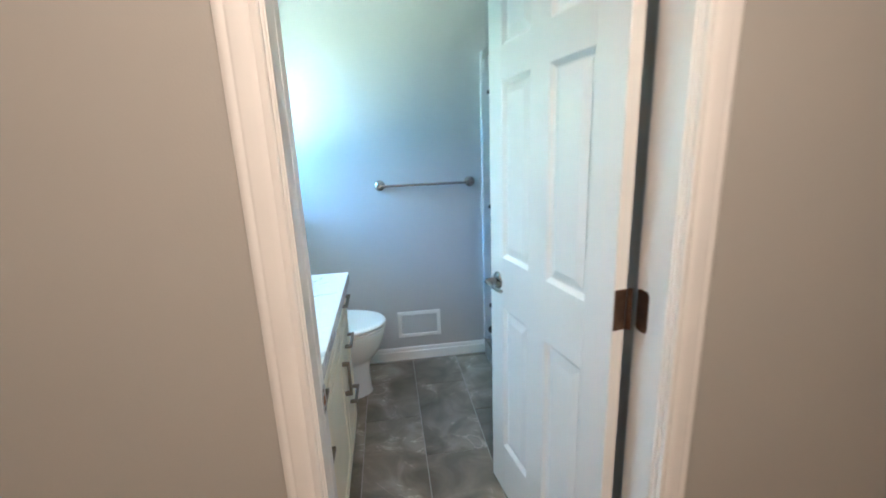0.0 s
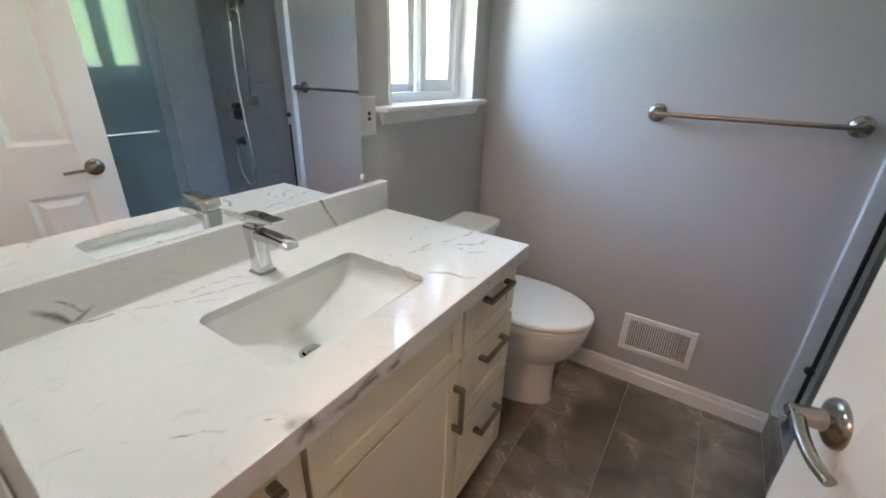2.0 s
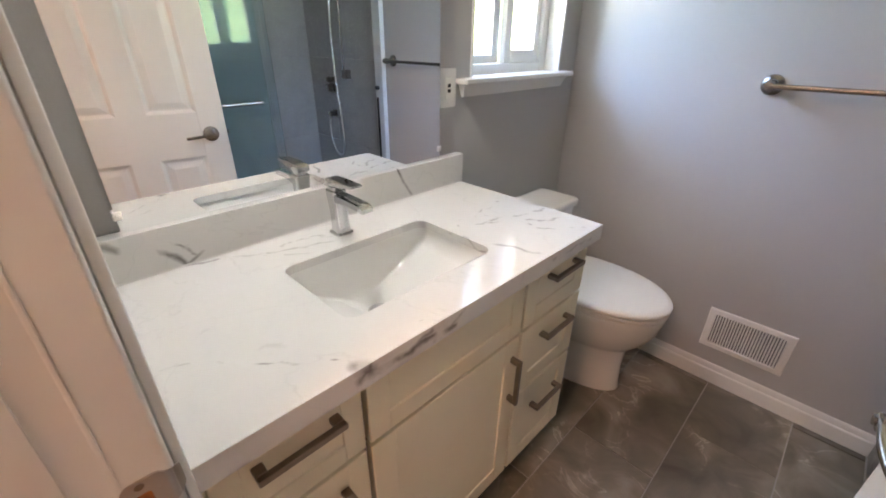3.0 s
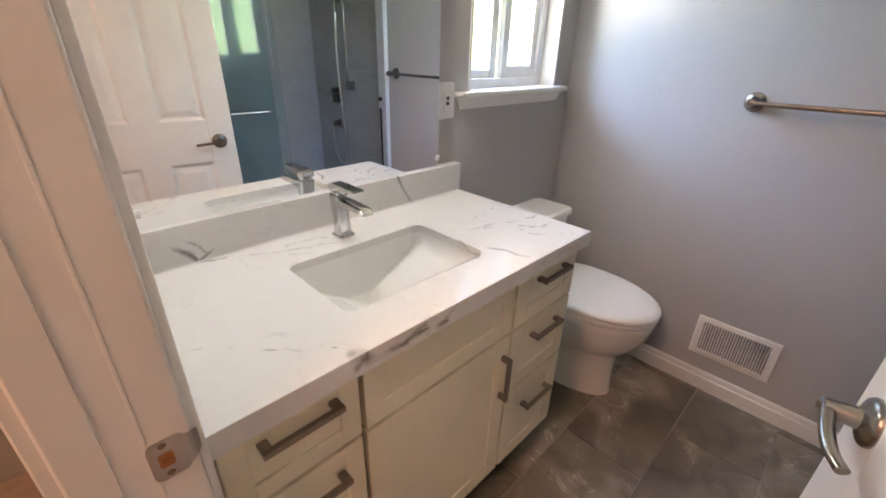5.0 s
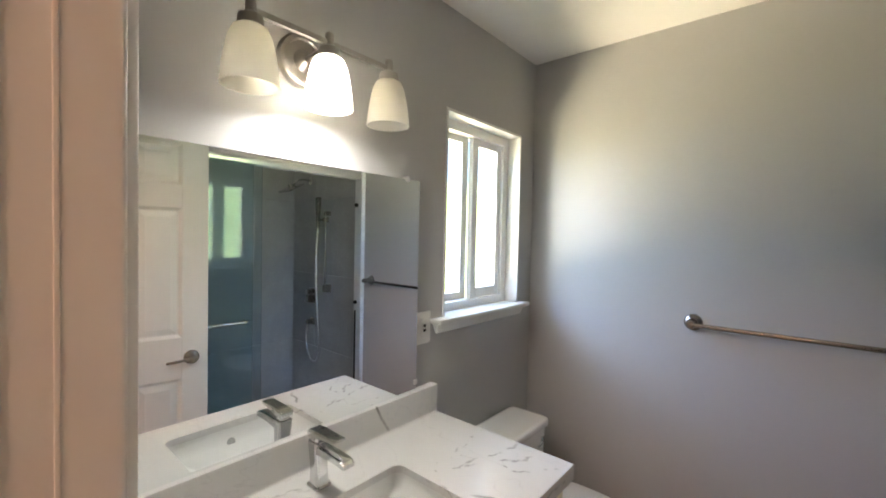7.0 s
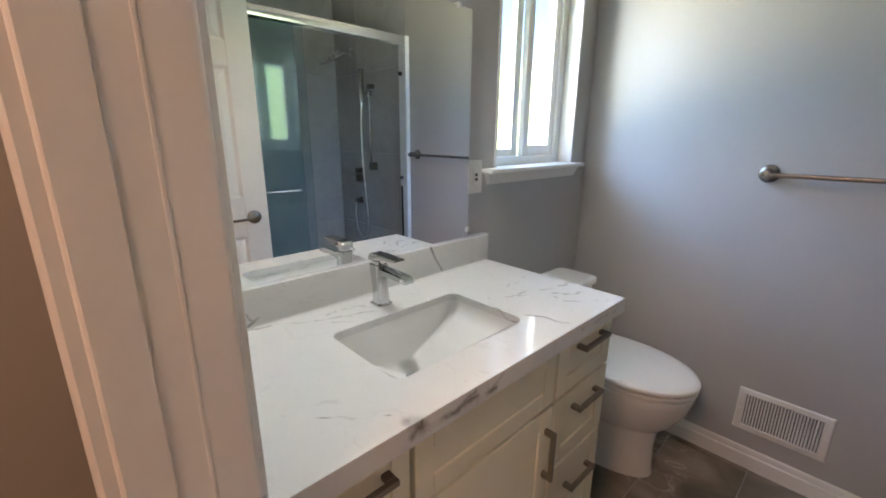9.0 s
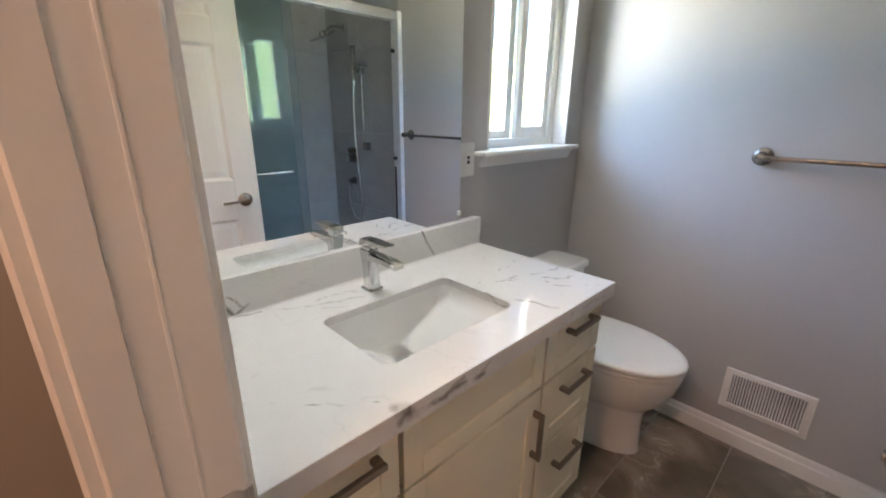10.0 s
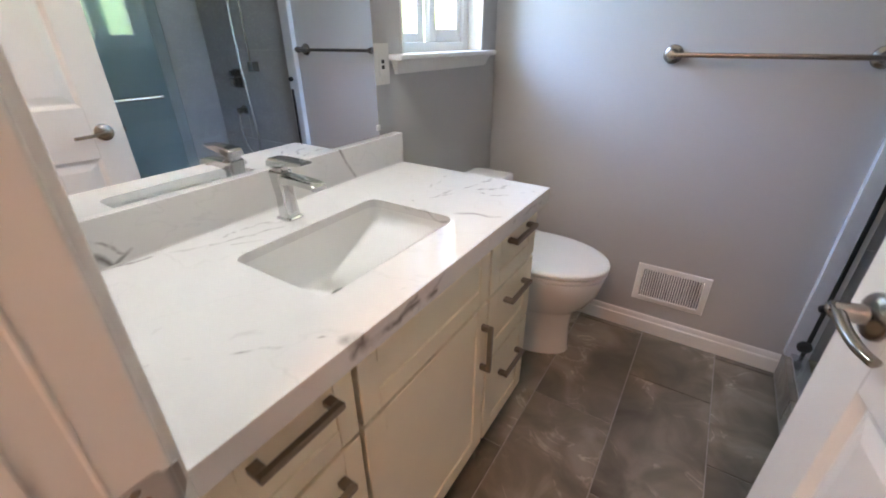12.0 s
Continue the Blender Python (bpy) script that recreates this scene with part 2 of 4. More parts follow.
MIRROR = material("mirror_silver", (0.90, 0.925, 0.925), 0.004, 1.0, spread=0.0)
PANE = thin_glass("window_glass", (0.97, 0.98, 0.97))
SHOWERGLASS = thin_glass("shower_glass", (0.875, 0.945, 0.958))
# emission takes the place of sunlight on the leaves
GARDENGLOW = emitter("garden_glow", (0.72, 0.80, 0.40), 1.5)
BULB = emitter("bulb_glow", (1.0, 0.90, 0.76), 40.0)
QUARTZ = quartz("quartz", (0.72, 0.712, 0.695), [
    ((0.562, 1.262, 0.88), (0.500, 1.205, 0.88), 0.0011, 0.70, 0.05),
    ((0.500, 1.205, 0.88), (0.470, 1.160, 0.88), 0.0014, 0.75, 0.05),
    ((0.470, 1.160, 0.88), (0.400, 1.095, 0.88), 0.0013, 0.65, 0.05),
    ((0.400, 1.095, 0.88), (0.360, 1.030, 0.88), 0.0010, 0.45, 0.06),
    ((0.485, 1.225, 0.88), (0.410, 1.150, 0.88), 0.0030, 0.16, 0.10),
    ((0.036, 1.095, 0.977), (0.036, 1.165, 0.885), 0.0030, 0.90, 0.045),
    ((0.036, 1.12, 0.965), (0.036, 1.20, 0.89), 0.0014, 0.7, 0.05),
    ((0.036, 1.20, 0.90), (0.036, 1.165, 0.882), 0.0018, 0.7, 0.02),
    ((0.036, 1.035, 0.965), (0.036, 1.052, 0.955), 0.0035, 0.7, 0.03),
    ((0.04, 1.165, 0.88), (0.100, 1.33, 0.88), 0.0022, 0.80, 0.06),
    ((0.100, 1.33, 0.88), (0.150, 1.46, 0.88), 0.0026, 0.60, 0.08),
    ((0.075, 1.36, 0.88), (0.130, 1.52, 0.88), 0.0016, 0.45, 0.09),
    ((0.036, 1.763, 0.977), (0.036, 1.812, 0.885), 0.0022, 0.85, 0.025),
    ((0.31, 1.75, 0.88), (0.40, 2.04, 0.88), 0.0024, 0.70, 0.10),
    ((0.29, 1.76, 0.88), (0.24, 2.03, 0.88), 0.0018, 0.5, 0.10),
    ((0.35, 1.83, 0.88), (0.469, 2.014, 0.88), 0.0024, 0.65, 0.09),
    ((0.429, 1.733, 0.88), (0.55, 1.772, 0.88), 0.0024, 0.70, 0.05),
    ((0.22, 1.712, 0.871), (0.44, 1.712, 0.871), 0.0014, 0.50, 0.06),
    ((0.568, 1.26, 0.868), (0.568, 1.46, 0.852), 0.0028, 0.85, 0.06),
    ((0.568, 1.27, 0.858), (0.568, 1.40, 0.868), 0.0020, 0.7, 0.06),
    ((0.568, 1.40, 0.845), (0.568, 1.50, 0.872), 0.0016, 0.6, 0.05),
    ((0.568, 1.243, 0.858), (0.568, 1.264, 0.874), 0.0040, 1.0, 0.02),
    ((0.560, 1.246, 0.879), (0.568, 1.268, 0.862), 0.0060, 1.0, 0.014),
    ((0.30, 1.86, 0.88), (0.44, 1.90, 0.88), 0.0016, 0.6, 0.10),
    ((0.46, 1.90, 0.88), (0.567, 1.99, 0.88), 0.0020, 0.7, 0.07),
    ((0.10, 1.30, 0.88), (0.19, 1.40, 0.88), 0.0013, 0.5, 0.06),
    ((0.568, 1.80, 0.86), (0.568, 1.98, 0.866), 0.0028, 0.75, 0.05),
    ((0.500, 1.33, 0.88), (0.545, 1.40, 0.88), 0.0010, 0.35, 0.05),
])


# ---- mesh helpers ----
def finish(bm, smooth=40.0):
    me = bpy.data.meshes.new("mesh")
    bmesh.ops.recalc_face_normals(bm, faces=bm.faces[:])
    for f in bm.faces:
        f.smooth = smooth > 0
    normals = []
    if smooth > 0:
        # broad faces keep their own normal; only the narrow bevels between them are rounded
        bm.normal_update()
        limit = math.cos(radians(smooth))
        size = {f: f.calc_area() for f in bm.faces}
        for f in bm.faces:
            for v in f.verts:
                total = Vector()
                for g in v.link_faces:
                    if g.normal.dot(f.normal) >= limit:
                        total += g.normal * size[g]
                normals.append(total.normalized() if total.length > 1e-12 else f.normal.copy())
    bm.to_mesh(me)
    bm.free()
    if smooth > 0:
        me.normals_split_custom_set(normals)
    return me


def part(name, bm, mat, parent=None, label="", smooth=40.0):
    ob = new(name, finish(bm, smooth))
    ob.data.name = name
    ob.data.materials.append(mat)
    if parent is not None:
        ob.parent = parent
    if label:
        ob["label"] = label
    return ob


def thing(name, at, label, category, group=""):
    ob = new(name)
    ob.location = at
    ob.empty_display_size = 0.05
    return tagged(ob, label, category, group)


def structure(name, bm, mat, label, smooth=40.0):
    return tagged(part(name, bm, mat, None, "", smooth), label, name.split("_")[0], "", "structure")


def box(x0, x1, y0, y1, z0, z1, bevel=0.0, seg=2, bm=None):
    out = bm or bmesh.new()
    made = bmesh.ops.create_cube(out, size=1.0)["verts"]
    for v in made:
        v.co = ((x0 + x1) / 2 + v.co.x * (x1 - x0), (y0 + y1) / 2 + v.co.y * (y1 - y0), (z0 + z1) / 2 + v.co.z * (z1 - z0))
    if bevel:
        edges = {e for v in made for e in v.link_edges}
        bmesh.ops.bevel(out, geom=list(edges), offset=bevel, segments=seg, affect="EDGES", profile=0.5)
    return out


def lathe(profile, at=(0, 0, 0), axis="z", steps=28, bm=None):
    """Turns a profile of (radius, height) about an axis through at."""
    out = bm or bmesh.new()
    rings = []
    turn = {"z": Matrix(), "x": Matrix.Rotation(radians(90), 4, "Y"), "y": Matrix.Rotation(radians(-90), 4, "X")}[axis]
    for r, h in profile:
        ring = []
        for i in range(steps):
            a = 2 * math.pi * i / steps
            ring.append(out.verts.new(Vector(at) + turn @ Vector((r * math.cos(a), r * math.sin(a), h))))
        rings.append(ring)
    for p, q in zip(rings, rings[1:]):
        for i in range(steps):
            out.faces.new((p[i], p[(i + 1) % steps], q[(i + 1) % steps], q[i]))
    for ring, r in ((rings[0], profile[0][0]), (rings[-1], profile[-1][0])):
        if r > 0.0005:
            out.faces.new(ring)
    return out


def tube(points, r, steps=10, bm=None, flat=1.0):
    """A round bar along a line of points."""
    out = bm or bmesh.new()
    pts = [Vector(p) for p in points]
    rings, up = [], Vector((0.13, 0.27, 0.95))
    for i, p in enumerate(pts):
        d = (pts[min(i + 1, len(pts) - 1)] - pts[max(i - 1, 0)]).normalized()
        u = d.cross(up).normalized() if abs(d.dot(up)) < 0.98 else d.cross(Vector((1, 0, 0))).normalized()
        w = d.cross(u)
        rings.append([out.verts.new(p + r * (u * math.cos(2 * math.pi * k / steps) + flat * w * math.sin(2 * math.pi * k / steps))) for k in range(steps)])
    for p, q in zip(rings, rings[1:]):
        for k in range(steps):
            out.faces.new((p[k], p[(k + 1) % steps], q[(k + 1) % steps], q[k]))
    out.faces.new(rings[0]), out.faces.new(rings[-1])
    return out


def curve(points, n=10):
    """Points on a smooth line through the given ones."""
    p = [Vector(q) for q in points]
    p = [2 * p[0] - p[1]] + p + [2 * p[-1] - p[-2]]
    out = []
    for i in range(1, len(p) - 2):
        for k in range(n):
            t = k / n
            out.append(0.5 * (2 * p[i] + (p[i + 1] - p[i - 1]) * t + (2 * p[i - 1] - 5 * p[i] + 4 * p[i + 1] - p[i + 2]) * t * t + (3 * p[i] - p[i - 1] - 3 * p[i + 1] + p[i + 2]) * t ** 3))
    return out + [p[-2]]


def loft(rings, bm=None, closed=True):
    """Skins rings of equal count; closes both ends."""
    out = bm or bmesh.new()
    vs = [[out.verts.new(v) for v in ring] for ring in rings]
    n = len(vs[0])
    for p, q in zip(vs, vs[1:]):
        for k in range(n):
            out.faces.new((p[k], p[(k + 1) % n], q[(k + 1) % n], q[k]))
    if closed:
        out.faces.new(vs[0]), out.faces.new(vs[-1])
    return out


def extrude(outline, d, bm=None):
    """Pushes a closed outline of points along d."""
    return loft([[Vector(p) for p in outline], [Vector(p) + Vector(d) for p in outline]], bm)


def rounded(x0, x1, y0, y1, r, steps=5):
    pts = []
    for cx, cy, a0 in ((x1 - r, y1 - r, 0), (x0 + r, y1 - r, 90), (x0 + r, y0 + r, 180), (x1 - r, y0 + r, 270)):
        for i in range(steps + 1):
            a = radians(a0 + 90 * i / steps)
            pts.append((cx + r * math.cos(a), cy + r * math.sin(a)))
    return pts


# ---- plan, in metres: vanity wall x = 0, far wall y = 2.8, door wall y = 0.885 to 1.0 ----
TOP = 2.40
FAR = 2.80
HALL, ROOM = 0.885, 1.0
JL, JR = 0.606, 1.328
HEAD = 2.045
SHX = 1.40
SHB = 2.36
SHY = 1.25
WY0, WY1, WZ0, WZ1 = 2.113, 2.674, 1.205, 2.02

# ---- walls, ceiling, floor ----
def wall(name, pieces, label, paint=PAINT):
    bm = bmesh.new()
    for p in pieces:
        box(*p, bm=bm)
    return structure(name, bm, paint, label, 0)


wall("wall_west", [(-0.16, 0, ROOM, WY0, -0.1, TOP), (-0.16, 0, WY1, FAR, -0.1, TOP), (-0.16, 0, WY0, WY1, -0.1, WZ0), (-0.16, 0, WY0, WY1, WZ1, TOP)],
     "warm grey painted vanity wall with a window opening")
wall("wall_north", [(-0.16, SHX + 0.02, FAR, FAR + 0.12, -0.1, TOP)], "grey painted wall behind towel bar and floor vent")
wall("wall_south", [(-0.70, JL - 0.02, HALL, ROOM, -0.1, TOP), (JR + 0.02, 3.0, HALL, ROOM, -0.1, TOP), (JL - 0.02, JR + 0.02, HALL, ROOM, HEAD + 0.02, TOP)],
     "beige painted wall with the doorway", HALLPAINT)
wall("wall_east", [(SHX, SHX + 0.1, ROOM, SHY - 0.1, -0.1, TOP), (SHX, SHB, SHY - 0.1, SHY - 0.012, -0.1, TOP)], "grey painted return wall behind the open door")
wall("wall_shower", [(SHB + 0.012, SHB + 0.12, SHY - 0.1, FAR + 0.12, -0.1, TOP), (SHX + 0.02, SHB + 0.012, FAR + 0.012, FAR + 0.12, -0.1, TOP)],
     "painted wall behind the shower tile")
wall("wall_hall_south", [(-0.62, 3.0, -0.75, -0.63, -0.1, TOP)], "beige painted wall across the hall", HALLPAINT)
wall("wall_hall_east", [(2.9, 3.0, -0.63, HALL, -0.1, TOP)], "unseen beige painted hall end wall", HALLPAINT)
# unseen wall, set here to shut the window lamps out of the hall
wall("wall_hall_west", [(-0.70, -0.62, -0.75, HALL, -0.1, TOP)], "unseen beige painted hall end wall", HALLPAINT)
structure("ceiling", box(-0.2, SHB + 0.15, ROOM, FAR + 0.12, TOP, TOP + 0.1), CEILING, "white painted ceiling", 0)
structure("ceiling_hall", box(-0.70, 3.0, -0.75, ROOM, TOP, TOP + 0.1), CEILING, "white painted hall ceiling", 0)
structure("floor_hall", box(-0.70, 3.0, -0.75, 0.94, -0.1, 0.0), CARPET, "tan carpeted hall floor", 0)
floor = structure("floor", box(0, SHX, 0.94, FAR, -0.1, -0.004), GROUT, "dark grey stone-look tile floor with pale grout", 0)


def baseboard(name, x0, x1, y0, y1):
    if x1 - x0 > y1 - y0:
        o = [(x0, y1, 0), (x0, y0, 0), (x0, y0, 0.058), (x0, y0 + 0.002, 0.061), (x0, y0 + 0.006, 0.064), (x0, y0 + 0.007, 0.080), (x0, y0 + 0.009, 0.088), (x0, y1, 0.091)]
        bm = extrude(o, (x1 - x0, 0, 0))
    else:
        o = [(x0, y0, 0), (x1, y0, 0), (x1, y0, 0.058), (x1 - 0.002, y0, 0.061), (x1 - 0.006, y0, 0.064), (x1 - 0.007, y0, 0.080), (x1 - 0.009, y0, 0.088), (x0, y0, 0.091)]
        bm = extrude(o, (0, y1 - y0, 0))
    return tagged(part(name, bm, TRIM), "white painted wooden baseboard", "baseboard", "", "structure")


baseboard("baseboard", 0.014, SHX - 0.017, FAR - 0.013, FAR)
baseboard("baseboard", 0.0, 0.013, 2.06, FAR - 0.0135)


# ---- doorway: jambs, stops, casings ----
def casing(name, x_in, side, y, out_y, z0, z1):
    """A moulded casing; x_in is its edge at the opening, side -1 or 1 the way it goes, out_y the way it stands proud."""
    prof = [(0, 0), (0, 0.011), (0.0025, 0.0135), (0.010, 0.0135), (0.014, 0.0122), (0.018, 0.0155), (0.024, 0.017), (0.043, 0.0175), (0.047, 0.0145), (0.050, 0.0142), (0.054, 0.0160), (0.060, 0.0150), (0.066, 0.011), (0.066, 0)]
    return tagged(part(name, extrude([(x_in + side * u, y + out_y * v, z0) for u, v in prof], (0, 0, z1 - z0)), TRIM), "white painted moulded door casing", "trim", "", "structure")


casing("trim_casing_left", JL - 0.005, -1, HALL, -1, 0, HEAD + 0.005)
casing("trim_casing_right", JR + 0.005, 1, HALL, -1, 0, HEAD + 0.005)
tagged(part("trim_casing_head", box(JL - 0.072, JR + 0.072, HALL - 0.017, HALL, HEAD + 0.006, HEAD + 0.073, 0.004), TRIM), "white painted head casing", "trim", "", "structure")
casing_room = box(JL - 0.034, JL - 0.0202, ROOM, ROOM + 0.011, 0, HEAD + 0.03, 0.003, 2)
tagged(part("trim_casing_room", casing_room, TRIM), "narrow white trim strip beside the countertop", "trim", "", "structure")
tagged(part("trim_casing_room_right", box(JR + 0.003, JR + 0.06, ROOM, ROOM + 0.012, 0, HEAD + 0.03, 0.003), TRIM), "white painted trim beside the hinges", "trim", "", "structure")
tagged(part("trim_casing_room_head", box(JL - 0.034, JR + 0.06, ROOM, ROOM + 0.012, HEAD + 0.031, HEAD + 0.09, 0.003), TRIM), "white painted trim over the doorway", "trim", "", "structure")
frame_parts = thing("door_frame", (JL, HALL, 0), "white painted wooden door frame with stops", "door frame")
frame_parts["kind"] = "structure"


def fpart(name, bm, mat, label=""):
    ob = part(name, bm, mat, frame_parts, label)
    ob.matrix_parent_inverse = Matrix.Translation(frame_parts.location).inverted()
    return ob


fpart("jamb", box(JL - 0.02, JL, HALL - 0.001, ROOM - 0.001, 0, HEAD, 0.005, 3), TRIM)
fpart("jamb", box(JR, JR + 0.02, HALL - 0.001, ROOM + 0.001, 0, HEAD, 0.002), TRIM)
fpart("head_jamb", box(JL - 0.02, JR + 0.02, HALL - 0.001, ROOM + 0.001, HEAD, HEAD + 0.02, 0.002), TRIM)
fpart("stop", box(JL - 0.010, JL + 0.0022, 0.887, 0.924, 0, HEAD, 0.0012, 2), TRIM)
fpart("paint_ridge", box(JL - 0.004, JL + 0.0009, 0.9525, 0.9565, 0, HEAD, 0.0008, 2), TRIM)
fpart("stop", box(JR - 0.005, JR + 0.010, 0.892, 0.929, 0, HEAD, 0.003, 3), TRIM)
fpart("head_stop", box(JL + 0.005, JR - 0.005, 0.892, 0.929, HEAD - 0.005, HEAD + 0.001, 0.002), TRIM)
# strike plate with its curled lip, screws and latch hole
for z in (0.25, 1.045, 1.80):
    leaf = [[(JR - 0.0016 + h, y, zz) for y, zz in rounded(0.958, 0.9995, z - 0.050, z + 0.050, 0.010, 4)] for h in (0, 0.0020)]
    fpart("hinge_leaf", loft(leaf), BRONZE, "dark bronze hinge leaf with rounded corners")
strike = bmesh.new()
loft([[(JL + 0.0005 + h, y, z) for y, z in rounded(0.952, 0.990, 0.889, 0.946, 0.009, 4)] for h in (0, 0.0016)], strike)
loft([[(JL + 0.0021 - (0.010 * (i / 5) ** 2), 0.988 + 0.016 * i / 5, 0.9175 + s * (0.0225 - 0.008 * (i / 5) ** 2)) for s in (-1, 1)] + [(JL + 0.0005 - (0.010 * (i / 5) ** 2), 0.987 + 0.016 * i / 5, 0.9175 + s * (0.0225 - 0.008 * (i / 5) ** 2)) for s in (1, -1)] for i in range(6)], strike)
plate = fpart("strike_plate", strike, SATIN, "brushed nickel strike plate")
for nm, y, z, w, h, mt in (("latch_hole", 0.968, 0.9175, 0.0075, 0.0105, RAWWOOD),):
    hole = part(nm, loft([[(JL + 0.0022 + d, y + a, z + b) for a, b in rounded(-w, w, -h, h, 0.003, 3)] for d in (0, 0.0003)]), mt, plate, "latch hole with bare wood")
for z in (0.8965, 0.9385):
    part("screw", lathe([(0.0, 0.0034), (0.0035, 0.0030), (0.0045, 0.002)], (JL, 0.968, z), "x", 12), PULL, plate)

# ---- window ----
win = thing("window_1", (-0.08, 2.39, WZ0), "white vinyl sliding window with two glass sashes", "window")
win["kind"] = "structure"


def wpart(name, bm, mat, parent=win, label="", smooth=40.0):
    ob = part(name, bm, mat, parent, label, smooth)
    ob.matrix_parent_inverse = Matrix.Translation(win.location).inverted() if parent is win else parent.matrix_parent_inverse
    return ob


def frame_of(y0, y1, z0, z1, x0, x1, wl, wr, wb, wt, bevel=0.003):
    bm = bmesh.new()
    box(x0, x1, y0, y0 + wl, z0, z1, bevel, bm=bm)
    box(x0, x1, y1 - wr, y1, z0, z1, bevel, bm=bm)
    box(x0, x1, y0 + wl, y1 - wr, z0, z0 + wb, bevel, bm=bm)
    box(x0, x1, y0 + wl, y1 - wr, z1 - wt, z1, bevel, bm=bm)
    return bm


wpart("window_frame", frame_of(WY0, WY1, WZ0, WZ1, -0.140, -0.066, 0.03, 0.050, 0.045, 0.050), VINYL)
s1 = wpart("sash", frame_of(WY0 + 0.03, 2.398, WZ0 + 0.045, WZ1 - 0.05, -0.132, -0.108, 0.030, 0.044, 0.030, 0.028), VINYL)
s2 = wpart("sash", frame_of(2.398, WY1 - 0.050, WZ0 + 0.045, WZ1 - 0.05, -0.106, -0.080, 0.040, 0.034, 0.046, 0.034), VINYL)
for y0, y1, z0, z1, x, par in ((WY0 + 0.058, 2.356, WZ0 + 0.073, WZ1 - 0.076, -0.120, s1), (2.436, WY1 - 0.082, WZ0 + 0.089, WZ1 - 0.082, -0.093, s2)):
    g = wpart("pane", box(x - 0.002, x + 0.002, y0, y1, z0, z1), PANE, par, "clear glass pane", 0)
    g.visible_shadow = False
latch = bmesh.new()
box(-0.1085, -0.098, 2.362, 2.380, 1.595, 1.675, 0.003, bm=latch)
tube(curve([(-0.100, 2.371, 1.668), (-0.078, 2.366, 1.662), (-0.068, 2.364, 1.635), (-0.078, 2.366, 1.608), (-0.100, 2.371, 1.602)], 5), 0.007, 8, latch)
wpart("latch", latch, VINYL, s1, "white sash latch")
lin = bmesh.new()
box(-0.066, 0.004, WY0, WY0 + 0.012, WZ0, WZ1, 0.002, bm=lin)
box(-0.066, 0.004, WY1 - 0.012, WY1, WZ0, WZ1, 0.002, bm=lin)
box(-0.066, 0.004, WY0 + 0.012, WY1 - 0.012, WZ1 - 0.012, WZ1, 0.002, bm=lin)
wpart("reveal", lin, TRIM)
sill_y0, sill_y1 = 2.045, 2.712
wpart("window_sill", box(-0.066, 0.052, sill_y0, sill_y1, WZ0 - 0.006, WZ0 + 0.012, 0.005, 3), TRIM, win, "white painted sill board")
ap = [(0.0, sill_y0 + 0.03, 1.158), (0.010, sill_y0 + 0.03, 1.158), (0.014, sill_y0 + 0.025, 1.165), (0.020, sill_y0 + 0.018, 1.185), (0.030, sill_y0 + 0.012, 1.199), (0.0, sill_y0 + 0.012, 1.199)]
wpart("apron", loft([[Vector(p) for p in ap], [Vector((p[0], sill_y1 - (p[1] - sill_y0), p[2])) for p in ap]]), TRIM)
# garden beyond the window: a glowing slab stands in for the sunlit hedge
tagged(part("backdrop_garden", box(-3.65, -3.6, -8, 14, -0.55, 2.45), GARDENGLOW, None, "", 0), "glowing slab for the sunlit green hedge beyond the window", "backdrop", "", "structure")
tagged(part("ground", box(-60, -0.17, -60, 60, -0.6, -0.55), material("lawn", (0.16, 0.20, 0.07), 0.9, spread=0.3), None, "", 0), "green lawn outside the house", "ground", "", "structure")

# ---- vanity ----
CX = 0.545
vanity = thing("vanity_cabinet", (0.27, 1.52, 0), "cream painted shaker vanity cabinet with drawers and door", "cabinet")
VI = Matrix.Translation(vanity.location).inverted()


def vpart(name, bm, mat, parent=vanity, label=""):
    ob = part(name, bm, mat, parent, label)
    ob.matrix_parent_inverse = VI if parent is vanity else Matrix()
    return ob


VY0, VY1, VB = 1.014, 2.030, 0.135
vpart("side_panel", box(0.01, CX - 0.022, VY0, VY0 + 0.016, 0.02, 0.834), CABINET)
vpart("side_panel", box(0.01, CX - 0.022, VY1 - 0.016, VY1, VB - 0.02, 0.834, 0.001), CABINET)
vpart("bottom_panel", box(0.01, CX - 0.022, VY0 + 0.016, VY1 - 0.016, VB - 0.02, VB), CABINET)
vpart("face_frame", box(CX - 0.034, CX - 0.0215, VY0 + 0.016, VY1 - 0.016, VB, 0.816), GAP, vanity, "brown cabinet edge seen in the gaps")
vpart("toe_kick", box(CX - 0.09, CX - 0.075, VY0 + 0.016, VY1 - 0.016, 0.0, VB - 0.02), KICK, vanity, "recessed dark toe kick")


def shaker(name, y0, y1, z0, z1, r):
    """A frame-and-panel front on the cabinet's face: the front's panel carries its stiles and rails."""
    x0, x1 = CX - 0.021, CX
    front = vpart(name, box(x0, x1 - 0.0045, y0 + r - 0.001, y1 - r + 0.001, z0 + r - 0.001, z1 - r + 0.001), CABINET)
    for a, b, c, e in ((y0, y0 + r, z0, z1), (y1 - r, y1, z0, z1)):
        part("stile", box(x0, x1, a, b, c, e, 0.0015, 1), CABINET, front)
    for c, e in ((z0, z0 + r), (z1 - r, z1)):
        part("rail", box(x0, x1, y0 + r, y1 - r, c, e, 0.0015, 1), CABINET, front)
    return front


